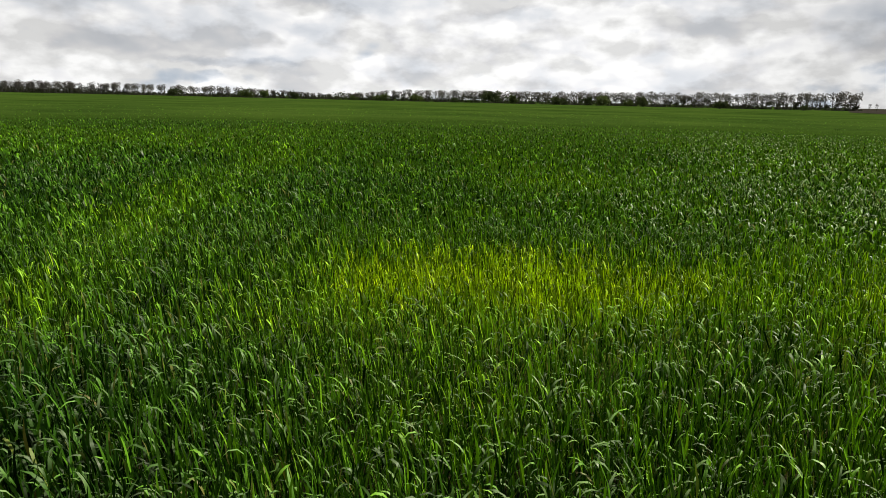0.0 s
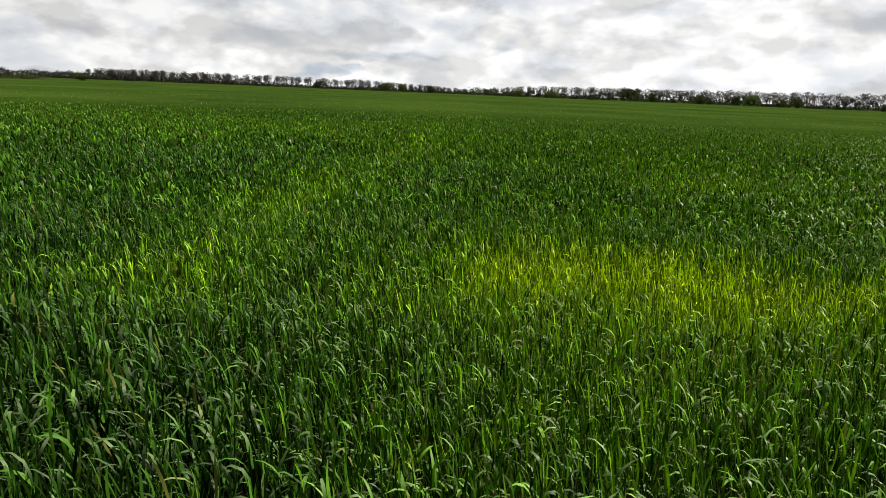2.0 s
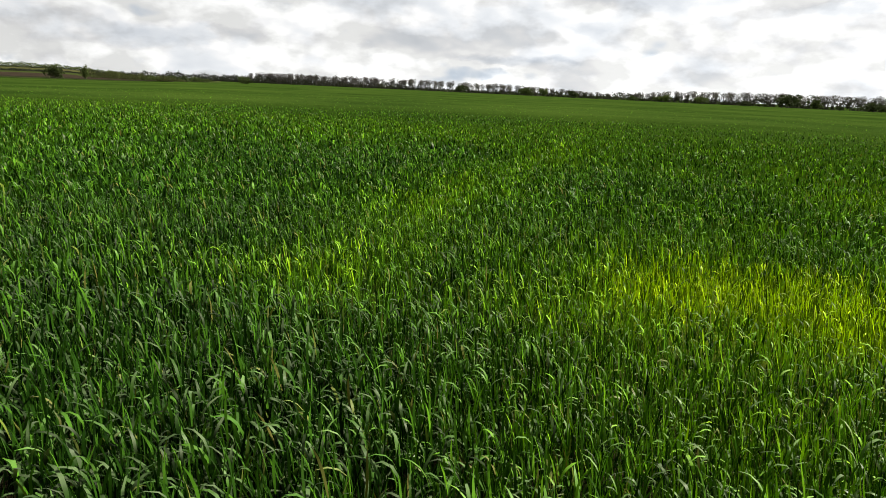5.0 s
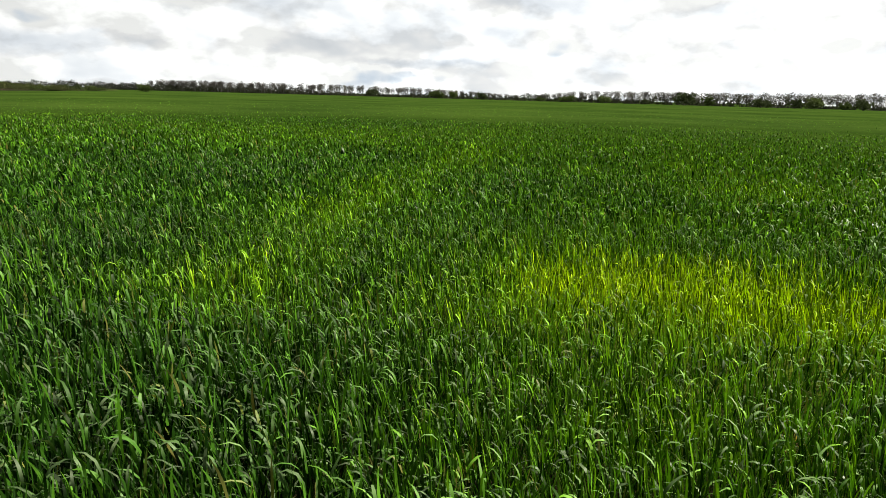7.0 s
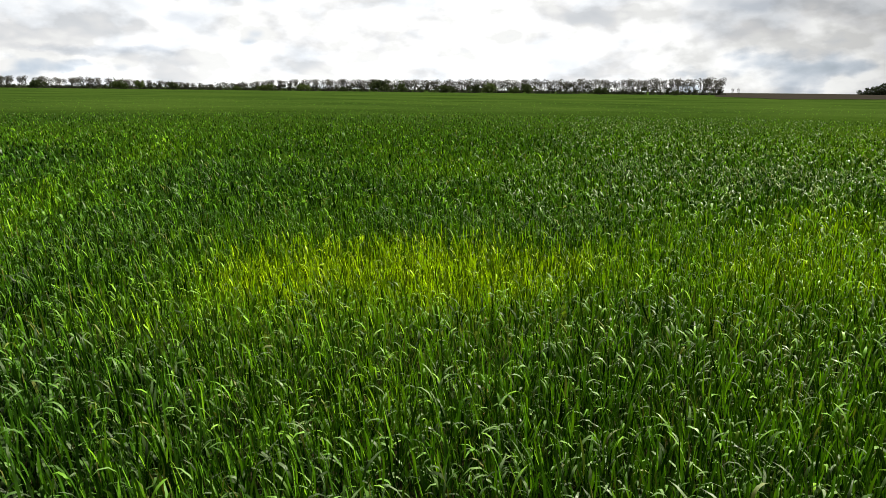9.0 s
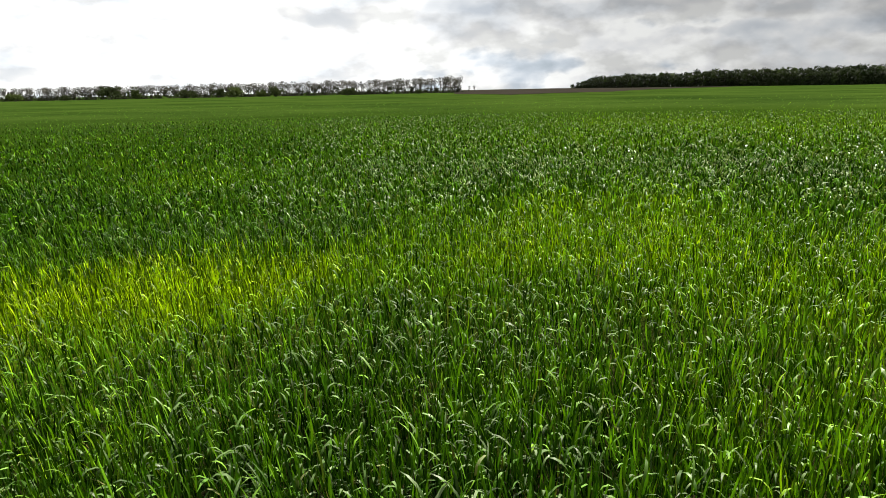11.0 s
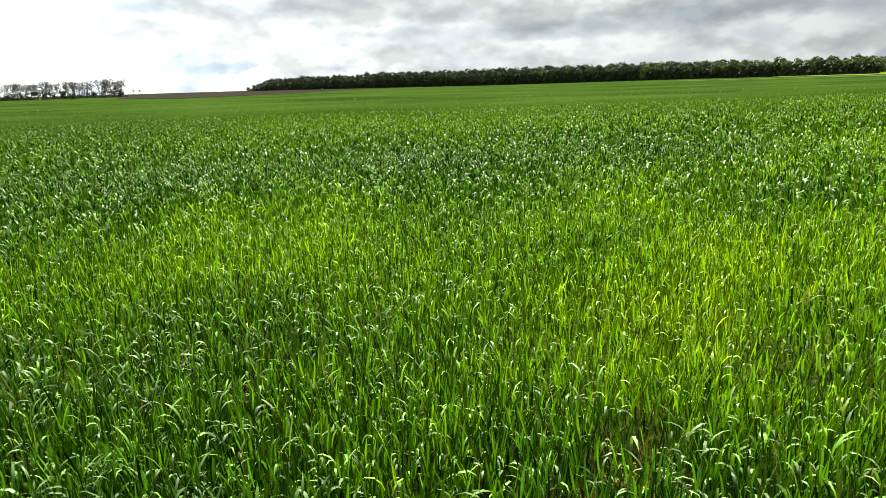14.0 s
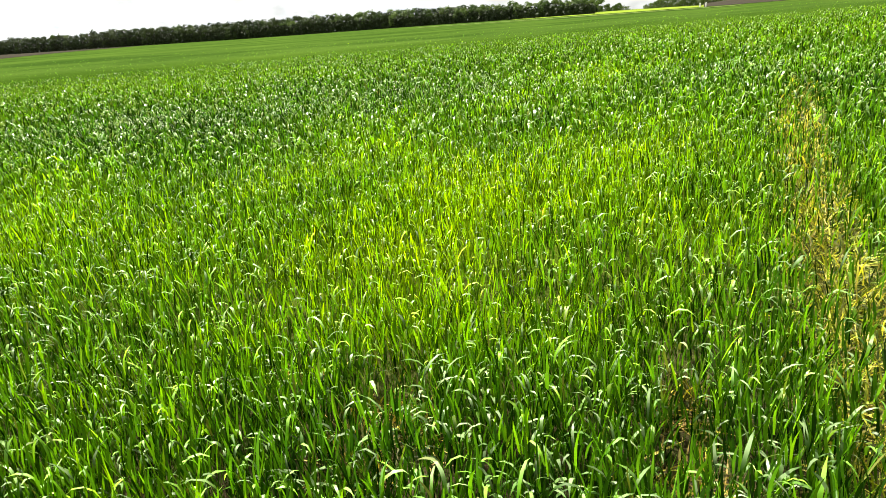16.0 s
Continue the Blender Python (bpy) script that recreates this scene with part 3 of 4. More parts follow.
def crop_zone(g, r0, r1, density, steps, wide, per=3, stems=True, heap=None, az0=-110.0, az1=82.0):
    """Tillers over a ring of the field, each with a stem and its leaves, added to the heap: [the pale patch, the rest]."""
    x, y = ring_points(g, r0, r1, density, az0, az1)
    v = vigour(x, y)
    keep = g.uniform(0, 1, len(x)) < 0.86 + 0.14 * np.abs(v - 0.5)
    for bx, by, br in BARE:
        d = math.hypot(bx, by)
        along, across = (x * bx + y * by) / d - d + 0.9 * br, (x * by - y * bx) / d
        keep &= np.hypot(along / 2.2, across) > 0.72 * br * (0.7 + 0.6 * g.uniform(0, 1, len(x)))
    # single plants are told apart less and less with distance
    keep &= g.uniform(0, 1, len(x)) < np.interp(np.hypot(x, y), (20, 38, 64, 130), (1, 0.5, 0.20, 0.07))
    gap = line_gap(x, y, TRACK)
    keep &= (gap > 0.20 * g.uniform(0.7, 1.3, len(x))) | (g.uniform(0, 1, len(x)) < np.interp(np.hypot(x, y), (4, 9, 14), (0.22, 0.4, 0.95)))
    x, y, v = x[keep], y[keep], v[keep]
    pale = pale_patch(x, y) > 0.5
    v = np.clip(v + g.normal(0, 0.06, len(v)), 0, 1)
    n = len(x)
    z = height(x, y) - 0.01
    tall = (0.39 + 0.13 * v) * g.uniform(0.82, 1.14, n)

    def put(steps, *rows):
        for k, some in enumerate((pale, ~pale)):
            if some.any():
                heap[k].append(leaves(int(some.sum()), g, *[a[some] for a in rows[:7]], steps, rows[7][some], rows[8][some]))

    if stems:
        # stems too are coloured darker, for the shade between the plants
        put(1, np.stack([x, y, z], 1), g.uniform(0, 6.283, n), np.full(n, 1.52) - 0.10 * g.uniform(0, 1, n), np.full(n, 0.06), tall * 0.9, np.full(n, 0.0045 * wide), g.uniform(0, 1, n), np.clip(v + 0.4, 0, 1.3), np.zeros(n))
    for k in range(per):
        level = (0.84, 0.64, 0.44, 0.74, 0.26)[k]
        phi = g.uniform(0, 6.283, n)
        # the wind leans the upper leaves to one side
        phi = phi + 0.7 * np.sin(WIND - phi)
        base = np.stack([x + g.normal(0, 0.006, n), y + g.normal(0, 0.006, n), z + tall * level * g.uniform(0.85, 1.1, n)], 1)
        start = np.radians(g.uniform(68, 89, n) if steps > 1 else g.uniform(25, 85, n))
        lush = np.maximum(np.clip(v * 1.5 - 0.3, 0, 1), 0.5 * np.clip((np.hypot(x, y) - 4) / 5, 0, 1) / (1 + np.exp(-(x - 0.4 * y) / 1.5)))
        droop = 0.86 + 0.28 / (1 + np.exp(-(x - 0.1 * y + 0.2) / 1.2))      # fewer leaves droop on one side of the field
        over = g.uniform(0, 1, n) < droop * (0.14 + 0.24 * lush) * (1.0, 0.6, 0.2, 0.8, 0.2)[k] * (1.25 if wide < 1.1 else 1.75 if wide < 1.4 else 1.75 if wide < 3 else 2.1)
        bend = np.radians(np.where(over, g.uniform(60, 150, n), g.uniform(2, 24, n)))
        length = (0.078 + 0.026 * v) * g.uniform(0.6, 1.3, n) * np.where(over, 1.1, 1.2 if wide < 1.4 else 0.8)
        width = (0.0074 + 0.0030 * v) * g.uniform(0.7, 1.25, n) * np.where(over, 1.05, 0.82) * wide
        # the painted glint grows stronger towards the sun's side of the field
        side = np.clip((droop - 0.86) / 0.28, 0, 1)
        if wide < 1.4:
            glint_gain = g.uniform(0.35, 1.0, n) * (0.44 + 0.56 * side)
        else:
            glint_gain = np.where(g.uniform(0, 1, n) < 0.16 + 0.32 * side, 0.58 + 0.42 * side, 0.05)
        wax_glint = np.where(over, glint_gain, 0.15 * g.uniform(0, 1, n) ** 3)
        # lower leaves get darker colour, standing in for shade deep in the crop
        put(steps, base, phi, start, bend, length * (1.0 if wide < 1.1 else 1.1 if wide < 1.4 else 1.5 if wide < 3 else 1.9), width, g.normal(0, 0.7, n) * np.where(over, 0.5, 1.0), np.clip(v + np.array((0.0, 0.22, 0.60, 0.10, 0.75))[k] * np.clip(v * 1.6, 0.1, 1), 0, 1.42), wax_glint)


def gathered(sets):
    """Joins sets of blades into one set of arrays."""
    verts, faces, vig_shade, wax_glints, at = [], [], [], [], 0
    for a, b, c, d in sets:
        verts.append(a), faces.append(b + at), vig_shade.append(c), wax_glints.append(d)
        at += len(a)
    return np.concatenate(verts), np.concatenate(faces), np.concatenate(vig_shade), np.concatenate(wax_glints)


WIND = radians(200)
heap = ([], [])
for k, (r0, r1, density, steps, wide, per, stems) in enumerate((
        (1.05, 3.3, 1250, 4, 0.95, 4, True), (3.3, 7.5, 620, 3, 1.15, 3, False), (7.5, 16, 190, 2, 2.2, 2, False),
        (16, 56, 27, 2, 4.3, 2, False), (56, 130, 22, 1, 6.0, 2, False))):
    crop_zone(np.random.RandomState(40 + k), r0, r1, density, steps, wide, per, stems, heap, -97.0, 71.0)
# behind and beside the camera, and at its feet, where little is seen
crop_zone(np.random.RandomState(50), 0.05, 4.2, 640, 2, 1.3, 3, False, heap, 71.0, 263.0)
crop_zone(np.random.RandomState(53), 4.2, 9, 230, 1, 2.2, 3, False, heap, 71.0, 263.0)
crop_zone(np.random.RandomState(51), 0.05, 1.05, 700, 2, 1.3, 3, False, heap, -97.0, 71.0)
crop_zone(np.random.RandomState(52), 9, 34, 24, 1, 4.0, 2, False, heap, 71.0, 263.0)
v, f, a, w = gathered(heap[1])
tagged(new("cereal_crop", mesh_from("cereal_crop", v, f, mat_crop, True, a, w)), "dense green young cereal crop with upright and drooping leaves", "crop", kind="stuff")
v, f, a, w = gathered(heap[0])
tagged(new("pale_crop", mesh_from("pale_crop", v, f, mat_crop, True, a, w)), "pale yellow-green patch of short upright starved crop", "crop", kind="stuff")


# ---------------------------------------------------------------- the trodden wheel track
def track_straw():
    """Short pressed-down stalks, half dry, along the track and in the bare spots."""
    g = np.random.RandomState(77)
    xs, ys = [], []
    for (ax, ay), (bx, by) in zip(TRACK, TRACK[1:]):
        span = math.hypot(bx - ax, by - ay)
        n = int(span * np.interp(math.hypot(ax, ay), (2, 8, 16), (1100, 560, 130)))
        t = g.uniform(0, 1, n)
        off = g.normal(0, 0.13, n)
        xs.append(ax + (bx - ax) * t - (by - ay) / span * off)
        ys.append(ay + (by - ay) * t + (bx - ax) / span * off)
    for bx, by, br in BARE:
        n = int(1300 * br)
        xs.append(bx + g.normal(0, 0.6 * br, n)), ys.append(by + g.normal(0, 0.6 * br, n))
    n = sum(len(k) for k in xs[:len(TRACK) - 1])
    x, y = np.concatenate(xs), np.concatenate(ys)
    green = np.where(np.arange(len(x)) < n, g.uniform(0.25, 1.15, len(x)), g.uniform(-0.1, 0.5, len(x)))
    n = len(x)
    far = np.clip(np.hypot(x, y) / 4, 1, 4)
    start = np.radians(np.where(g.uniform(0, 1, n) < 0.6, g.uniform(4, 40, n), g.uniform(45, 85, n)))
    base = np.stack([x, y, height(x, y) + g.uniform(0, 0.05, n)], 1)
    v, f, a, w = leaves(n, g, base, g.uniform(0, 6.283, n), start, np.radians(g.uniform(10, 70, n)), g.uniform(0.07, 0.22, n), g.uniform(0.004, 0.010, n) * far, g.normal(0, 1.2, n), 3, green, np.zeros(n))
    tagged(new("trodden_straw", mesh_from("trodden_straw", v, f, mat_dry, True, a, w)), "yellowed trodden stalks along a wheel track", "straw", kind="stuff")


track_straw()


# ---------------------------------------------------------------- trees
def tube(bm, a, b, ra, rb, sides=5):
    a, b = Vector(a), Vector(b)
    q = (b - a).to_track_quat("Z", "Y").to_matrix()
    rings = []
    for p, r in ((a, ra), (b, rb)):
        rings.append([bm.verts.new(p + q @ Vector((math.cos(6.2832 * k / sides) * r, math.sin(6.2832 * k / sides) * r, 0))) for k in range(sides)])
    for k in range(sides):
        bm.faces.new((rings[0][k], rings[0][(k + 1) % sides], rings[1][(k + 1) % sides], rings[1][k]))


def as_mesh(bm, name, mat):
    me = bpy.data.meshes.new(name)
    bm.to_mesh(me)
    bm.free()
    me.materials.append(mat)
    return me


def clumps(g, centres, size, n_each, flat=1.0):
    """Small ragged leaf clumps: a few crossed triangles round each centre."""
    n = len(centres) * n_each
    c = np.repeat(centres, n_each, 0) + g.normal(0, size * 0.55, (n, 3)) * (1, 1, flat)
    p = c[:, None, :] + g.normal(0, size * 0.5, (n, 4, 3))
    verts = p.reshape(-1, 3)
    k = np.arange(n) * 4
    return verts, np.concatenate([np.stack([k, k + 1, k + 2], 1), np.stack([k, k + 2, k + 3], 1)])


def sprays(g, centres, ways, size, n_each):
    """Leaf sprays that lie like loose shingles on a crown, each facing roughly outwards."""
    c = np.repeat(centres, n_each, 0) + g.normal(0, size * 0.4, (len(centres) * n_each, 3))
    n = np.repeat(ways, n_each, 0) + g.normal(0, 0.28, c.shape)
    a = np.cross(n, g.normal(0, 1, c.shape))
    a = a / np.linalg.norm(a, axis=1)[:, None]
    b = np.cross(n, a)
    p = [c + (a * u + b * w) * size * g.uniform(0.5, 1.0, (len(c), 1)) for u, w in ((1, 0.1), (0.1, 0.8), (-1, -0.1), (-0.1, -0.8))]
    verts = np.stack(p, 1).reshape(-1, 3)
    k = np.arange(len(c)) * 4
    return verts, np.concatenate([np.stack([k, k + 1, k + 2], 1), np.stack([k, k + 2, k + 3], 1)])


def belt_tree(seed, tall):
    """A slim shelter-belt tree, just budding: bare trunk, rising limbs, a thin airy crown."""
    g = np.random.RandomState(seed)
    root = new("belt_tree")
    bm = bmesh.new()
    lean = g.normal(0, 0.25, 2)
    top = Vector((lean[0] * 2, lean[1] * 2, tall * 0.9))
    fork = top * 0.45
    tube(bm, (0, 0, -0.3), fork, 0.24, 0.17, 6)
    tube(bm, fork, top, 0.17, 0.04, 5)
    tips = []
    # most have a second and third stem from the stool
    for k in range(2):
        turn = g.uniform(0, 6.283)
        foot = Vector((math.cos(turn), math.sin(turn), 0)) * g.uniform(0.7, 1.6)
        tube(bm, foot - Vector((0, 0, 0.3)), foot * 1.5 + Vector((0, 0, tall * g.uniform(0.7, 0.9))), 0.16, 0.05, 4)
    for k in range(8):
        s = g.uniform(0.42, 0.9)
        a = top * s
        turn, reach = g.uniform(0, 6.283), tall * g.uniform(0.10, 0.2)
        b = a + Vector((math.cos(turn) * reach, math.sin(turn) * reach, reach * g.uniform(1.0, 1.9)))
        b.z = min(b.z, tall * g.uniform(0.85, 1.0))
        tube(bm, a, b, 0.08, 0.03, 3)
        tips += [b, a.lerp(b, 0.7)]
    # the twigs of the crown fill a broad, ragged top that meets its neighbours
    for k in range(52):
        turn, out = g.uniform(0, 6.283), 2.7 * math.sqrt(g.uniform(0, 1))
        tips.append(Vector((top.x + math.cos(turn) * out, top.y + math.sin(turn) * out, tall * (0.50 + 0.50 * g.uniform(0, 1) ** 0.7 * (1 - 0.035 * out * out)))))
    for k in range(24):
        tips.append(Vector((top.x * 0.6 + g.normal(0, 1.1), top.y * 0.6 + g.normal(0, 1.1), tall * g.uniform(0.3, 0.72))))
    part("trunk", as_mesh(bm, "trunk", mat_bark), root, "bare grey trunk with rising limbs")
    tips.append(top)
    v, f = clumps(g, np.array([tuple(t) for t in tips]), 0.34, 6)
    part("crown", mesh_from("crown", v, f, mat_twigs, False), root, "thin airy crown just coming into bud")
    return root


def leafy_tree(seed, tall, spread, leaf, name="wood_tree"):
    """A broad wood-edge tree in leaf: trunk, limbs, and an uneven crown of leaf clumps."""
    g = np.random.RandomState(seed)
    root = new(name)
    bm = bmesh.new()
    top = Vector((g.normal(0, 0.4), g.normal(0, 0.4), tall * 0.8))
    tube(bm, (0, 0, -0.5), top * 0.4, 0.30, 0.22, 6)
    tube(bm, top * 0.4, top, 0.22, 0.06, 5)
    cores = []
    for k in range(16):
        s = g.uniform(0.22, 0.95)
        a = top * s
        turn, reach = g.uniform(0, 6.283), spread * g.uniform(0.45, 1.0) * math.sin(math.pi * min(0.95, s * 0.85 + 0.15)) ** 0.6
        b = a + Vector((math.cos(turn) * reach, math.sin(turn) * reach, g.uniform(0.2, 0.25) * tall * g.uniform(0.2, 1)))
        tube(bm, a, b, 0.10, 0.03, 4)
        cores.append(b)
    cores.append(top + Vector((0, 0, 0.1 * tall)))
    part("trunk", as_mesh(bm, "trunk", mat_bark), root, "grey-brown trunk")
    # the crown: rounded lobes, leaf clumps on and just under their skin
    pts, ways = [], []
    for k in range(9):
        turn, high = g.uniform(0, 6.283), (0.88, 0.82, 0.80, 0.72, 0.66, 0.54, 0.46, 0.32, 0.27)[k] * tall
        away = spread * (0.25, 0.5, 0.55, 0.6, 0.62, 0.62, 0.6, 0.55, 0.5)[k]
        size = g.uniform(0.15, 0.2) * tall
        way = g.normal(0, 1, (30, 3)) * (1, 1, 0.8) + (math.cos(turn) * 0.5, math.sin(turn) * 0.5, 0.45)
        way = way / np.linalg.norm(way, axis=1)[:, None]
        ways.append(way)
        pts.append(way * g.uniform(0.78, 1.0, (30, 1)) * size * (1.1, 1.1, 0.85) + (math.cos(turn) * away, math.sin(turn) * away, high - 0.35 * size))
    v, f = sprays(g, np.concatenate(pts), np.concatenate(ways), 0.72, 2)
    part("crown", mesh_from("crown", v, f, leaf, False), root)
    return root


def bush(seed, wide, tall, mat, name="bush"):
    g = np.random.RandomState(seed)
    root = new(name)
    bm = bmesh.new()
    pts = []
    for k in range(9):
        turn = g.uniform(0, 6.283)
        b = Vector((math.cos(turn) * wide * g.uniform(0.1, 0.5), math.sin(turn) * wide * g.uniform(0.1, 0.5), tall * g.uniform(0.35, 0.95)))
        tube(bm, (g.normal(0, 0.1), g.normal(0, 0.1), -0.2), b, 0.06, 0.02, 4)
        pts.append(np.array(b) + g.normal(0, 0.16, (12, 3)) * (wide, wide, tall * 0.9))
    part("stems", as_mesh(bm, "stems", mat_bark), root)
    pts = np.concatenate(pts)
    pts[:, 2] = np.abs(pts[:, 2])
    v, f = clumps(g, pts, 0.13 * (wide + tall) * 0.5, 6)
    v[:, 2] = np.maximum(v[:, 2], 0.0)
    part("leaves", mesh_from("leaves", v, f, mat, False), root)
    return root


def hill(x, y):
    """How far the sheets of the two hillsides lie above the land."""
    az, far = math.degrees(math.atan2(-x, y)), math.hypot(x, y)
    left = np.interp(az, (52, 56, 63, 95, 96), (0, 0.6, 8.0, 9.0, 0)) * min(max((far - 350) / 450, 0), 1)
    right = np.interp(az, (-113, -112, -90, -84, -81.5, -81.4), (0, 6.0, 5.5, 3.6, 1.5, 0)) * min(max((far - 330) / 320, 0), 1)
    return float(left + right)


def stand(ob, x, y, scale=1.0, turn=0.0, sink=0.0, wide=None):
    wide = wide or scale
    ob.matrix_basis = pose(x, y, float(height(x, y)) + hill(x, y) + 0.4 - sink, 0, 0, turn) @ Matrix.Diagonal((wide, wide, scale, 1))
    return ob


def stand_copy(ob, x, y, scale, turn, sink=0.0, wide=None):
    made = copy_thing(ob, Matrix())
    return stand(made, x, y, scale, turn, sink, wide)


g = np.random.RandomState(7)
ROW_Y = 495.0
protos = [belt_tree(100 + k, g.uniform(11.0, 13.5)) for k in range(9)]
for p in protos:
    tagged(p, "tall slim shelter-belt tree, thinly budding, in a row", "tree", "trees of the shelter belt")


def joined(placed, mats):
    """One mesh of trees too far off to tell apart: (tree, matrix) pairs, their trunks and crowns by turns."""
    verts, faces, at, slots = [], [], 0, []
    for tree, m in placed:
        for slot, ob in enumerate(tree.children):
            co = np.empty(len(ob.data.vertices) * 3, np.float32)
            ob.data.vertices.foreach_get("co", co)
            co = co.reshape(-1, 3) @ np.array(m.to_3x3()).T + np.array(m.translation)
            verts.append(co)
            for p in ob.data.polygons:
                faces.append([k + at for k in p.vertices])
                slots.append(slot)
            at += len(co)
    me = bpy.data.meshes.new("joined_trees")
    me.from_pydata(np.concatenate(verts), [], faces)
    for mat in mats:
        me.materials.append(mat)
    me.polygons.foreach_set("material_index", slots)
    return me


used, beyond = set(), []
x = 158.0
while x > -600:
    az = math.degrees(math.atan2(-x, ROW_Y))
    yy = ROW_Y - 0.03 * (x + 200) + g.normal(0, 5)
    scale = np.interp(az, (-18, -12, -5, 5, 15, 18, 21, 24, 29, 40, 48, 56), (0.92, 0.82, 0.74, 0.72, 0.66, 0.50, 0.30, 0.42, 0.62, 0.74, 0.86, 0.8)) * g.uniform(0.92, 1.07)
    wide, turn = 0.4 + 0.55 * scale, g.uniform(0, 360)
    k = int(g.randint(0, 9))
    gap = 33.6 < az < 34.2 or 39.2 < az < 39.9 or 20.2 < az < 22.2
    if not gap or g.uniform() < 0.2:
        if x < -390:
            beyond.append((protos[k], pose(x, yy, float(height(x, yy)) + 0.4, 0, 0, turn) @ Matrix.Diagonal((wide, wide, scale, 1))))
        elif k in used:
            stand_copy(protos[k], x, yy, scale, turn, 0, wide)
        else:
            used.add(k)
            stand(protos[k], x, yy, scale, turn, 0, wide)
    x -= g.uniform(1.3, 2.5)
tagged(new("far_belt_trees", joined(beyond, (mat_bark, mat_twigs))), "far end of the shelter belt, thinly budding grey trees", "trees", kind="stuff")
# two low trees past the row's end
for x in (166.0, 170.5):
    stand_copy(protos[1], x, 492, 0.36, 30 * x)

# dark undergrowth under the row
pts = []
for x in np.arange(157, -700, -0.9):
    az = math.degrees(math.atan2(-x, ROW_Y))
    hh = np.interp(az, (-18, -12, -6, 0, 10, 20, 28, 36, 45, 52, 56), (4.4, 4.2, 4.8, 5.4, 4.8, 4.0, 3.0, 2.8, 4.4, 5.0, 4.8)) * (1 + 0.25 * math.sin(x * 0.13) + 0.2 * math.sin(x * 0.47 + 1))
    for q in range(3):
        xx, yy = x + g.normal(0, 0.8), ROW_Y - 0.03 * (x + 200) + g.normal(0, 4)
        pts.append((xx, yy, float(height(xx, yy)) - 0.2 + g.uniform(0, 1) ** 1.1 * hh))
v, f = clumps(g, np.array(pts), 0.95, 9)
tagged(new("undergrowth", mesh_from("undergrowth", v, f, mat_hedge, False)), "dark scrub undergrowth below the shelter-belt trees", "undergrowth", kind="stuff")

# bushes in front of the row: bearing, distance, width, height, leaf
BELT_BUSHES = ((28.0, 470, 7, 4.6, 1), (26.6, 475, 5, 5, 1), (24.2, 480, 6, 4.5, 0), (17.5, 470, 8, 3.6, 1), (14.6, 468, 7, 3.4, 1), (8.6, 455, 11, 6.5, 0),
               (6.8, 460, 6, 5.0, 1), (3.2, 440, 9, 3.6, 0), (-0.3, 425, 8, 5.0, 1), (1.0, 435, 6, 4.0, 0), (-3.3, 420, 6.5, 5.0, 0), (-2.2, 440, 5, 3.5, 1),
               (-8.9, 400, 6, 3.4, 0), (-14.6, 380, 3.2, 2.2, 0), (5.3, 430, 2.5, 1.8, 0), (11.6, 460, 6, 3.0, 0), (19.6, 470, 4, 3.0, 1))
HILL_BUSHES = ((33.2, 480, 6, 4.5, 0), (50.2, 430, 7, 3.4, 1), (53.5, 430, 9, 2.4, 1), (55.2, 420, 10, 2.6, 0), (57.0, 400, 9, 2.4, 1), (58.6, 430, 4, 3.0, 1),
               (59.6, 440, 6, 2.6, 1), (61.3, 350, 1.6, 7.6, 1), (63.3, 345, 5.6, 6.0, 0), (67.0, 500, 7, 3.4, 0))
for k, (az, r, wide, tall, leaf) in enumerate(BELT_BUSHES + HILL_BUSHES):
    tall = tall * (0.72 if az > 52 else 1.0)
    b = bush(300 + k, wide, tall, (mat_dark_bush, mat_bush)[leaf])
    tagged(b, ("dark green bush at the field's edge", "fresh light green bush at the field's edge")[leaf], "bush", "bushes along the field's edge")
    a = radians(az)
    stand(b, -math.sin(a) * r, math.cos(a) * r, 1, g.uniform(0, 360))

# the wood on the rise: its edge by bearing and distance
WOOD_AZ = (-75.2, -73.5, -66, -57, -47, -39, -32, -28.6, -26.6)
WOOD_R = (415, 410, 450, 520, 600, 690, 800, 900, 960)
woods = [leafy_tree(500 + k, g.uniform(13.0, 14.4), g.uniform(5.0, 6.4), mat_wood if k < 6 else mat_budding) for k in range(12)]
for k, p in enumerate(woods):
    tagged(p, "broad-leaved tree in fresh green leaf at the wood's edge" if k < 6 else "dark broad-leaved tree with half-opened leaves in the wood", "tree", "trees of the wood")
spots = []
for row in range(3):
    az = -73.4 - 0.25 * row
    while az < -26.8:
        r = np.interp(az, WOOD_AZ, WOOD_R) + row * 9 + g.normal(0, 2.0)
        top = (0.86, 1.03, 1.09)[row] * np.interp(az, (-75, -73, -66, -57, -47, -39, -30.6, -28.6, -27.4, -26.6), (0.60, 0.66, 0.76, 0.90, 1.02, 1.06, 1.06, 0.98, 0.55, 0.3)) * g.uniform(0.92, 1.06)
        spots.append((az, r, top))
        az += math.degrees(g.uniform(3.4, 6.0) / r) * (1.0 + 0.15 * row) / 0.8
placed = set()
for az, r, top in spots:
    a = radians(az)
    pick = int(g.randint(0, 6)) + (6 if g.uniform() < np.interp(az, (-70, -60, -50, -42), (0.1, 0.3, 0.75, 0.95)) else 0)
    p = woods[pick]
    if pick not in placed:
        placed.add(pick)
        stand(p, -math.sin(a) * r, math.cos(a) * r, top, g.uniform(0, 360))
    else:
        stand_copy(p, -math.sin(a) * r, math.cos(a) * r, top, g.uniform(0, 360))
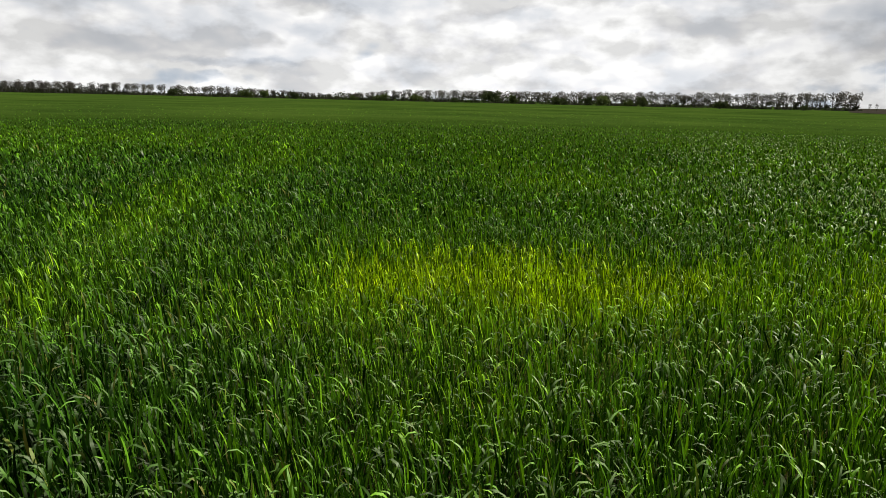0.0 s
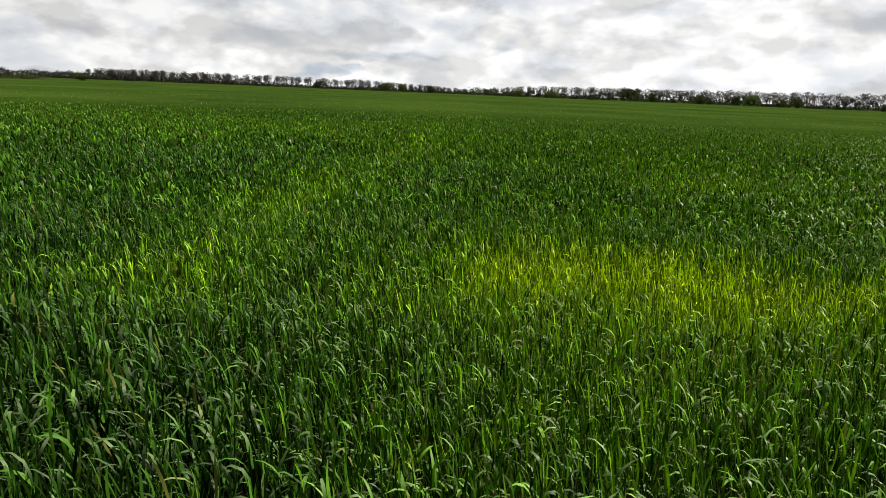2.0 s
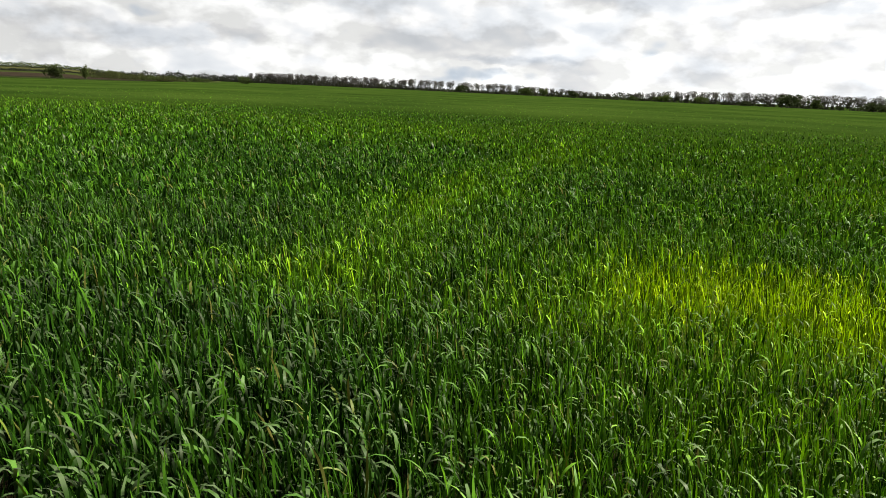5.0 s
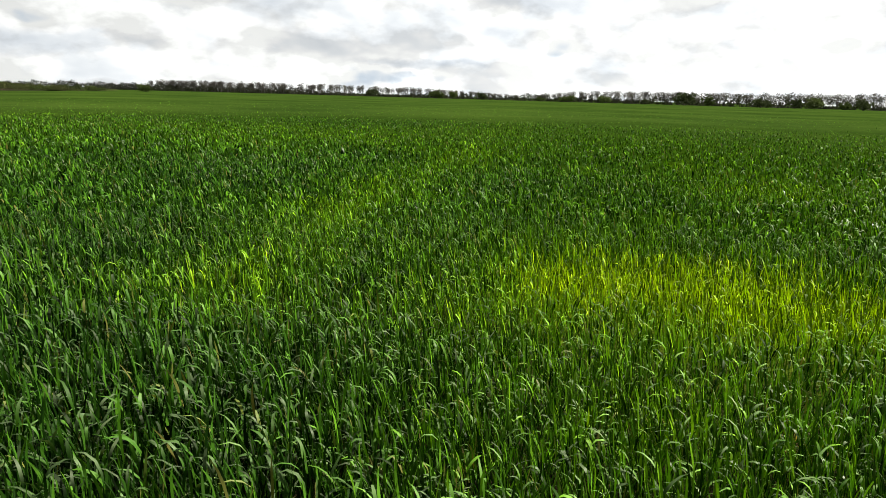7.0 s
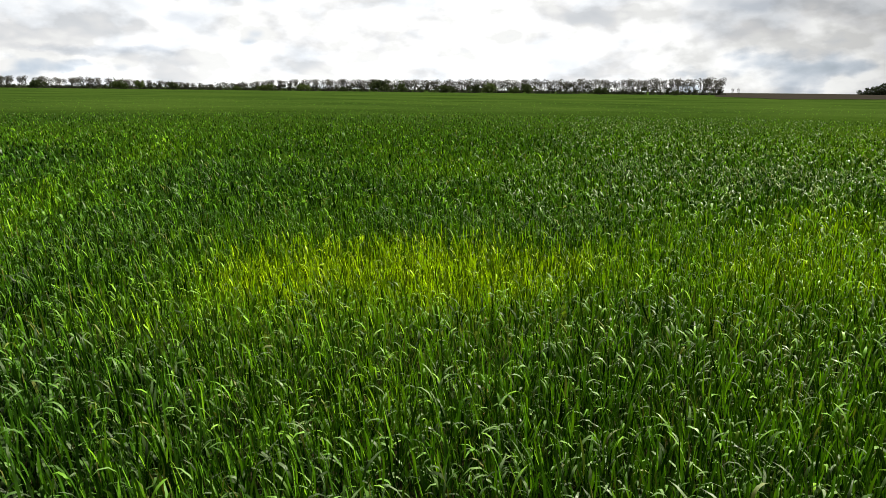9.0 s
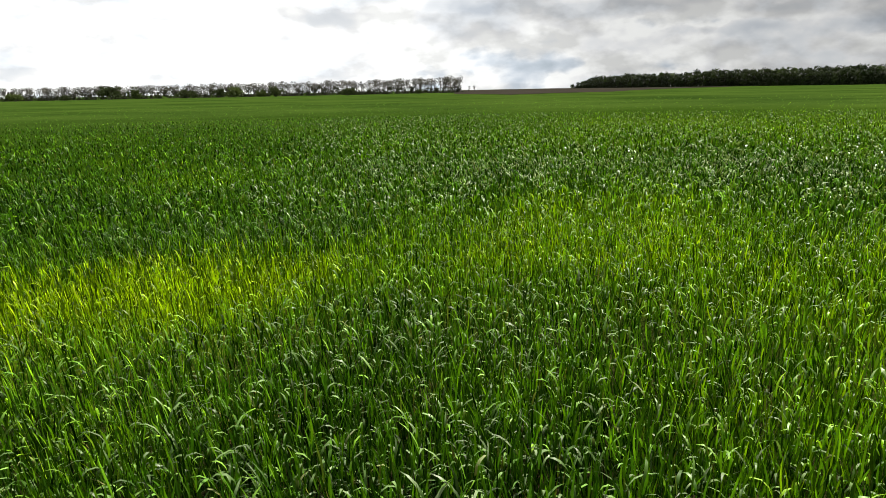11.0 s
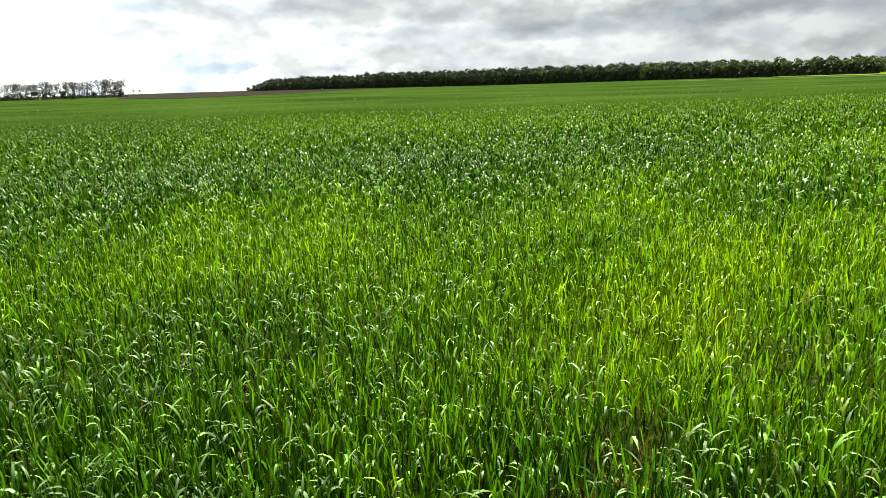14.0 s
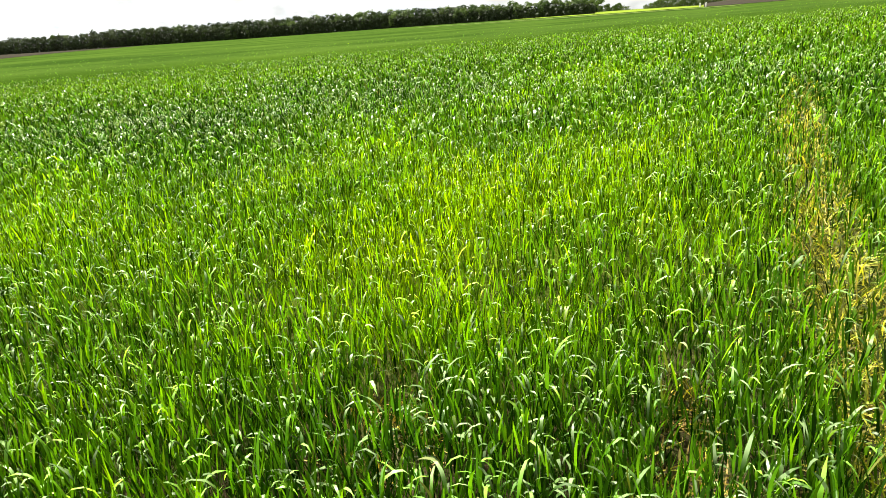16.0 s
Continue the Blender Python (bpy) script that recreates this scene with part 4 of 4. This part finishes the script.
# hazel and thorn below the wood's edge, coloured near black for the shade there
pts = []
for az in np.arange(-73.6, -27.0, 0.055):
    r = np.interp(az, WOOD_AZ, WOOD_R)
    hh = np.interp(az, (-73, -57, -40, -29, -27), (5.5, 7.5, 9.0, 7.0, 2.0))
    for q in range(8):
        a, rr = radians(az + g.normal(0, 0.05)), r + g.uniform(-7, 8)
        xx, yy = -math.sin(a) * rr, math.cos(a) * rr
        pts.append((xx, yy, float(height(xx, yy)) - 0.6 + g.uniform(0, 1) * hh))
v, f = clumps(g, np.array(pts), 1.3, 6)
tagged(new("wood_undergrowth", mesh_from("wood_undergrowth", v, f, mat_shade, False)), "shrubs filling the edge of the wood, coloured dark for the shade below the crowns", "undergrowth", kind="stuff")
# farther copses beyond the rise
for k in range(96):
    az = g.uniform(-75.8, -73.6) if k < 14 else -77.4 - (k - 14) * 0.2 - g.uniform(0, 0.2)
    r = 700 if k < 14 else 650 + g.uniform(0, 25)
    a = radians(az)
    size = 0.60 if k < 14 else np.interp(az, (-92, -82, -78.5, -77.4), (0.66, 0.66, 0.70, 0.4))
    stand_copy(woods[k % 6], -math.sin(a) * r, math.cos(a) * r, size * g.uniform(0.85, 1.08), g.uniform(0, 360), 1.5)
# shrubs that close the copses below their crowns
pts = []
for az0, az1, base, full in ((-76.2, -73.4, 700, 4.6), (-94.5, -77.3, 655, 5.6)):
    for az in np.arange(az0, az1, 0.05):
        a = radians(az)
        top = full * min(1, (az1 - az) / 0.8 + 0.3) * (0.8 + 0.2 * math.sin(az * 8.1) * math.sin(az * 3.3))
        for q in range(6):
            rr = base + g.uniform(-6, 16)
            xx, yy = -math.sin(a) * rr, math.cos(a) * rr
            pts.append((xx, yy, float(height(xx, yy)) + hill(xx, yy) - 0.3 + g.uniform(0, 1) * top))
v, f = clumps(g, np.array(pts), 0.7, 5)
tagged(new("copse_shrubs", mesh_from("copse_shrubs", v, f, mat_bush, False)), "light green shrubs filling the far copses", "undergrowth", kind="stuff")
# a far low wood closing the left of the horizon
pts = []
for az in np.arange(38, 59, 0.06):
    a, r = radians(az), 760 + 20 * math.sin(az)
    for q in range(8):
        rr = r + g.uniform(-5, 30)
        xx, yy = -math.sin(a) * rr, math.cos(a) * rr
        pts.append((xx, yy, float(height(xx, yy)) - 0.5 + g.uniform(0, 1) * (7.0 + math.sin(az * 3.1) + 0.7 * math.sin(az * 7.7))))
v, f = clumps(g, np.array(pts), 0.95, 5)
tagged(new("far_wood", mesh_from("far_wood", v, f, mat_hedge, False)), "low dark wood on the far horizon", "wood", kind="stuff")

# low brush along the foot of the hillside and across it
pts = []
for az in np.arange(51.5, 70, 0.03):
    a = radians(az)
    for base, top, until in ((540, 1.6, 70.0), (700, 2.4, 70.0)):
        if az < 60:
            continue
        rr = base + g.normal(0, 5)
        xx, yy = -math.sin(a) * rr, math.cos(a) * rr
        fade = min(1, (until - az) / 2 + 0.15) * (0.7 + 0.3 * math.sin(az * 5.1) * math.sin(az * 2.3 + 1))
        for q in range(2):
            pts.append((xx, yy, float(height(xx, yy)) + hill(xx, yy) + 0.3 + g.uniform(0, 1) * top * fade))
v, f = clumps(g, np.array(pts), 0.42, 7)
tagged(new("brush", mesh_from("brush", v, f, mat_hedge, False)), "low dark brush along the foot of the hillside", "brush", kind="stuff")

# an olive-green hedge at its foot, and pale leafing trees along its crest
for name, label, kind, mat, az0, az1, base, deep, tops, size in (
        ("hedge", "olive-green hedge at the foot of the hillside", "hedge", mat_olive, 54.6, 61.6, 405, 5, (3.4, 4.6), 0.36),
        ("ridge_wood", "pale green trees just in leaf along the hill's crest", "wood", mat_bush, 57.5, 72.0, 800, 12, (3.0, 6.5), 0.55)):
    pts = []
    for az in np.arange(az0, az1, 0.028):
        a = radians(az)
        full = np.interp(az, (az0, az0 + 1.5, az1), (0.4 * tops[0], *tops)) * (0.75 + 0.25 * math.sin(az * 6.3) * math.sin(az * 2.9 + 1))
        for q in range(5):
            rr = base + g.normal(0, deep)
            xx, yy = -math.sin(a) * rr, math.cos(a) * rr
            pts.append((xx, yy, float(height(xx, yy)) + hill(xx, yy) + 0.2 + g.uniform(0, 1) * full))
    v, f = clumps(g, np.array(pts), size, 5)
    tagged(new(name, mesh_from(name, v, f, mat, False)), label, kind, kind="stuff")


def marker_post(tall, wide):
    """A white-painted concrete post with a bevelled cap."""
    root = new("white_post")
    bm = bmesh.new()
    bmesh.ops.create_cube(bm, size=1)
    for v in bm.verts:
        v.co = (v.co.x * wide, v.co.y * wide, (v.co.z + 0.5) * tall)
    bmesh.ops.bevel(bm, geom=bm.edges[:], offset=0.06 * wide, segments=2, affect="EDGES")
    part("post", as_mesh(bm, "post", mat_white), root)
    bm = bmesh.new()
    bmesh.ops.create_cone(bm, cap_ends=True, segments=4, radius1=wide * 0.85, radius2=0.02, depth=wide * 0.5)
    for v in bm.verts:
        v.co.z += tall + wide * 0.25
    part("cap", as_mesh(bm, "cap", mat_white), root)
    return root


for az in (-81.25, -81.65):
    a = radians(az)
    p = tagged(marker_post(1.5, 0.55), "white-painted concrete post beside the bright field", "post", "posts by the bright field")
    stand(p, -math.sin(a) * 330, math.cos(a) * 330, 1, 20)
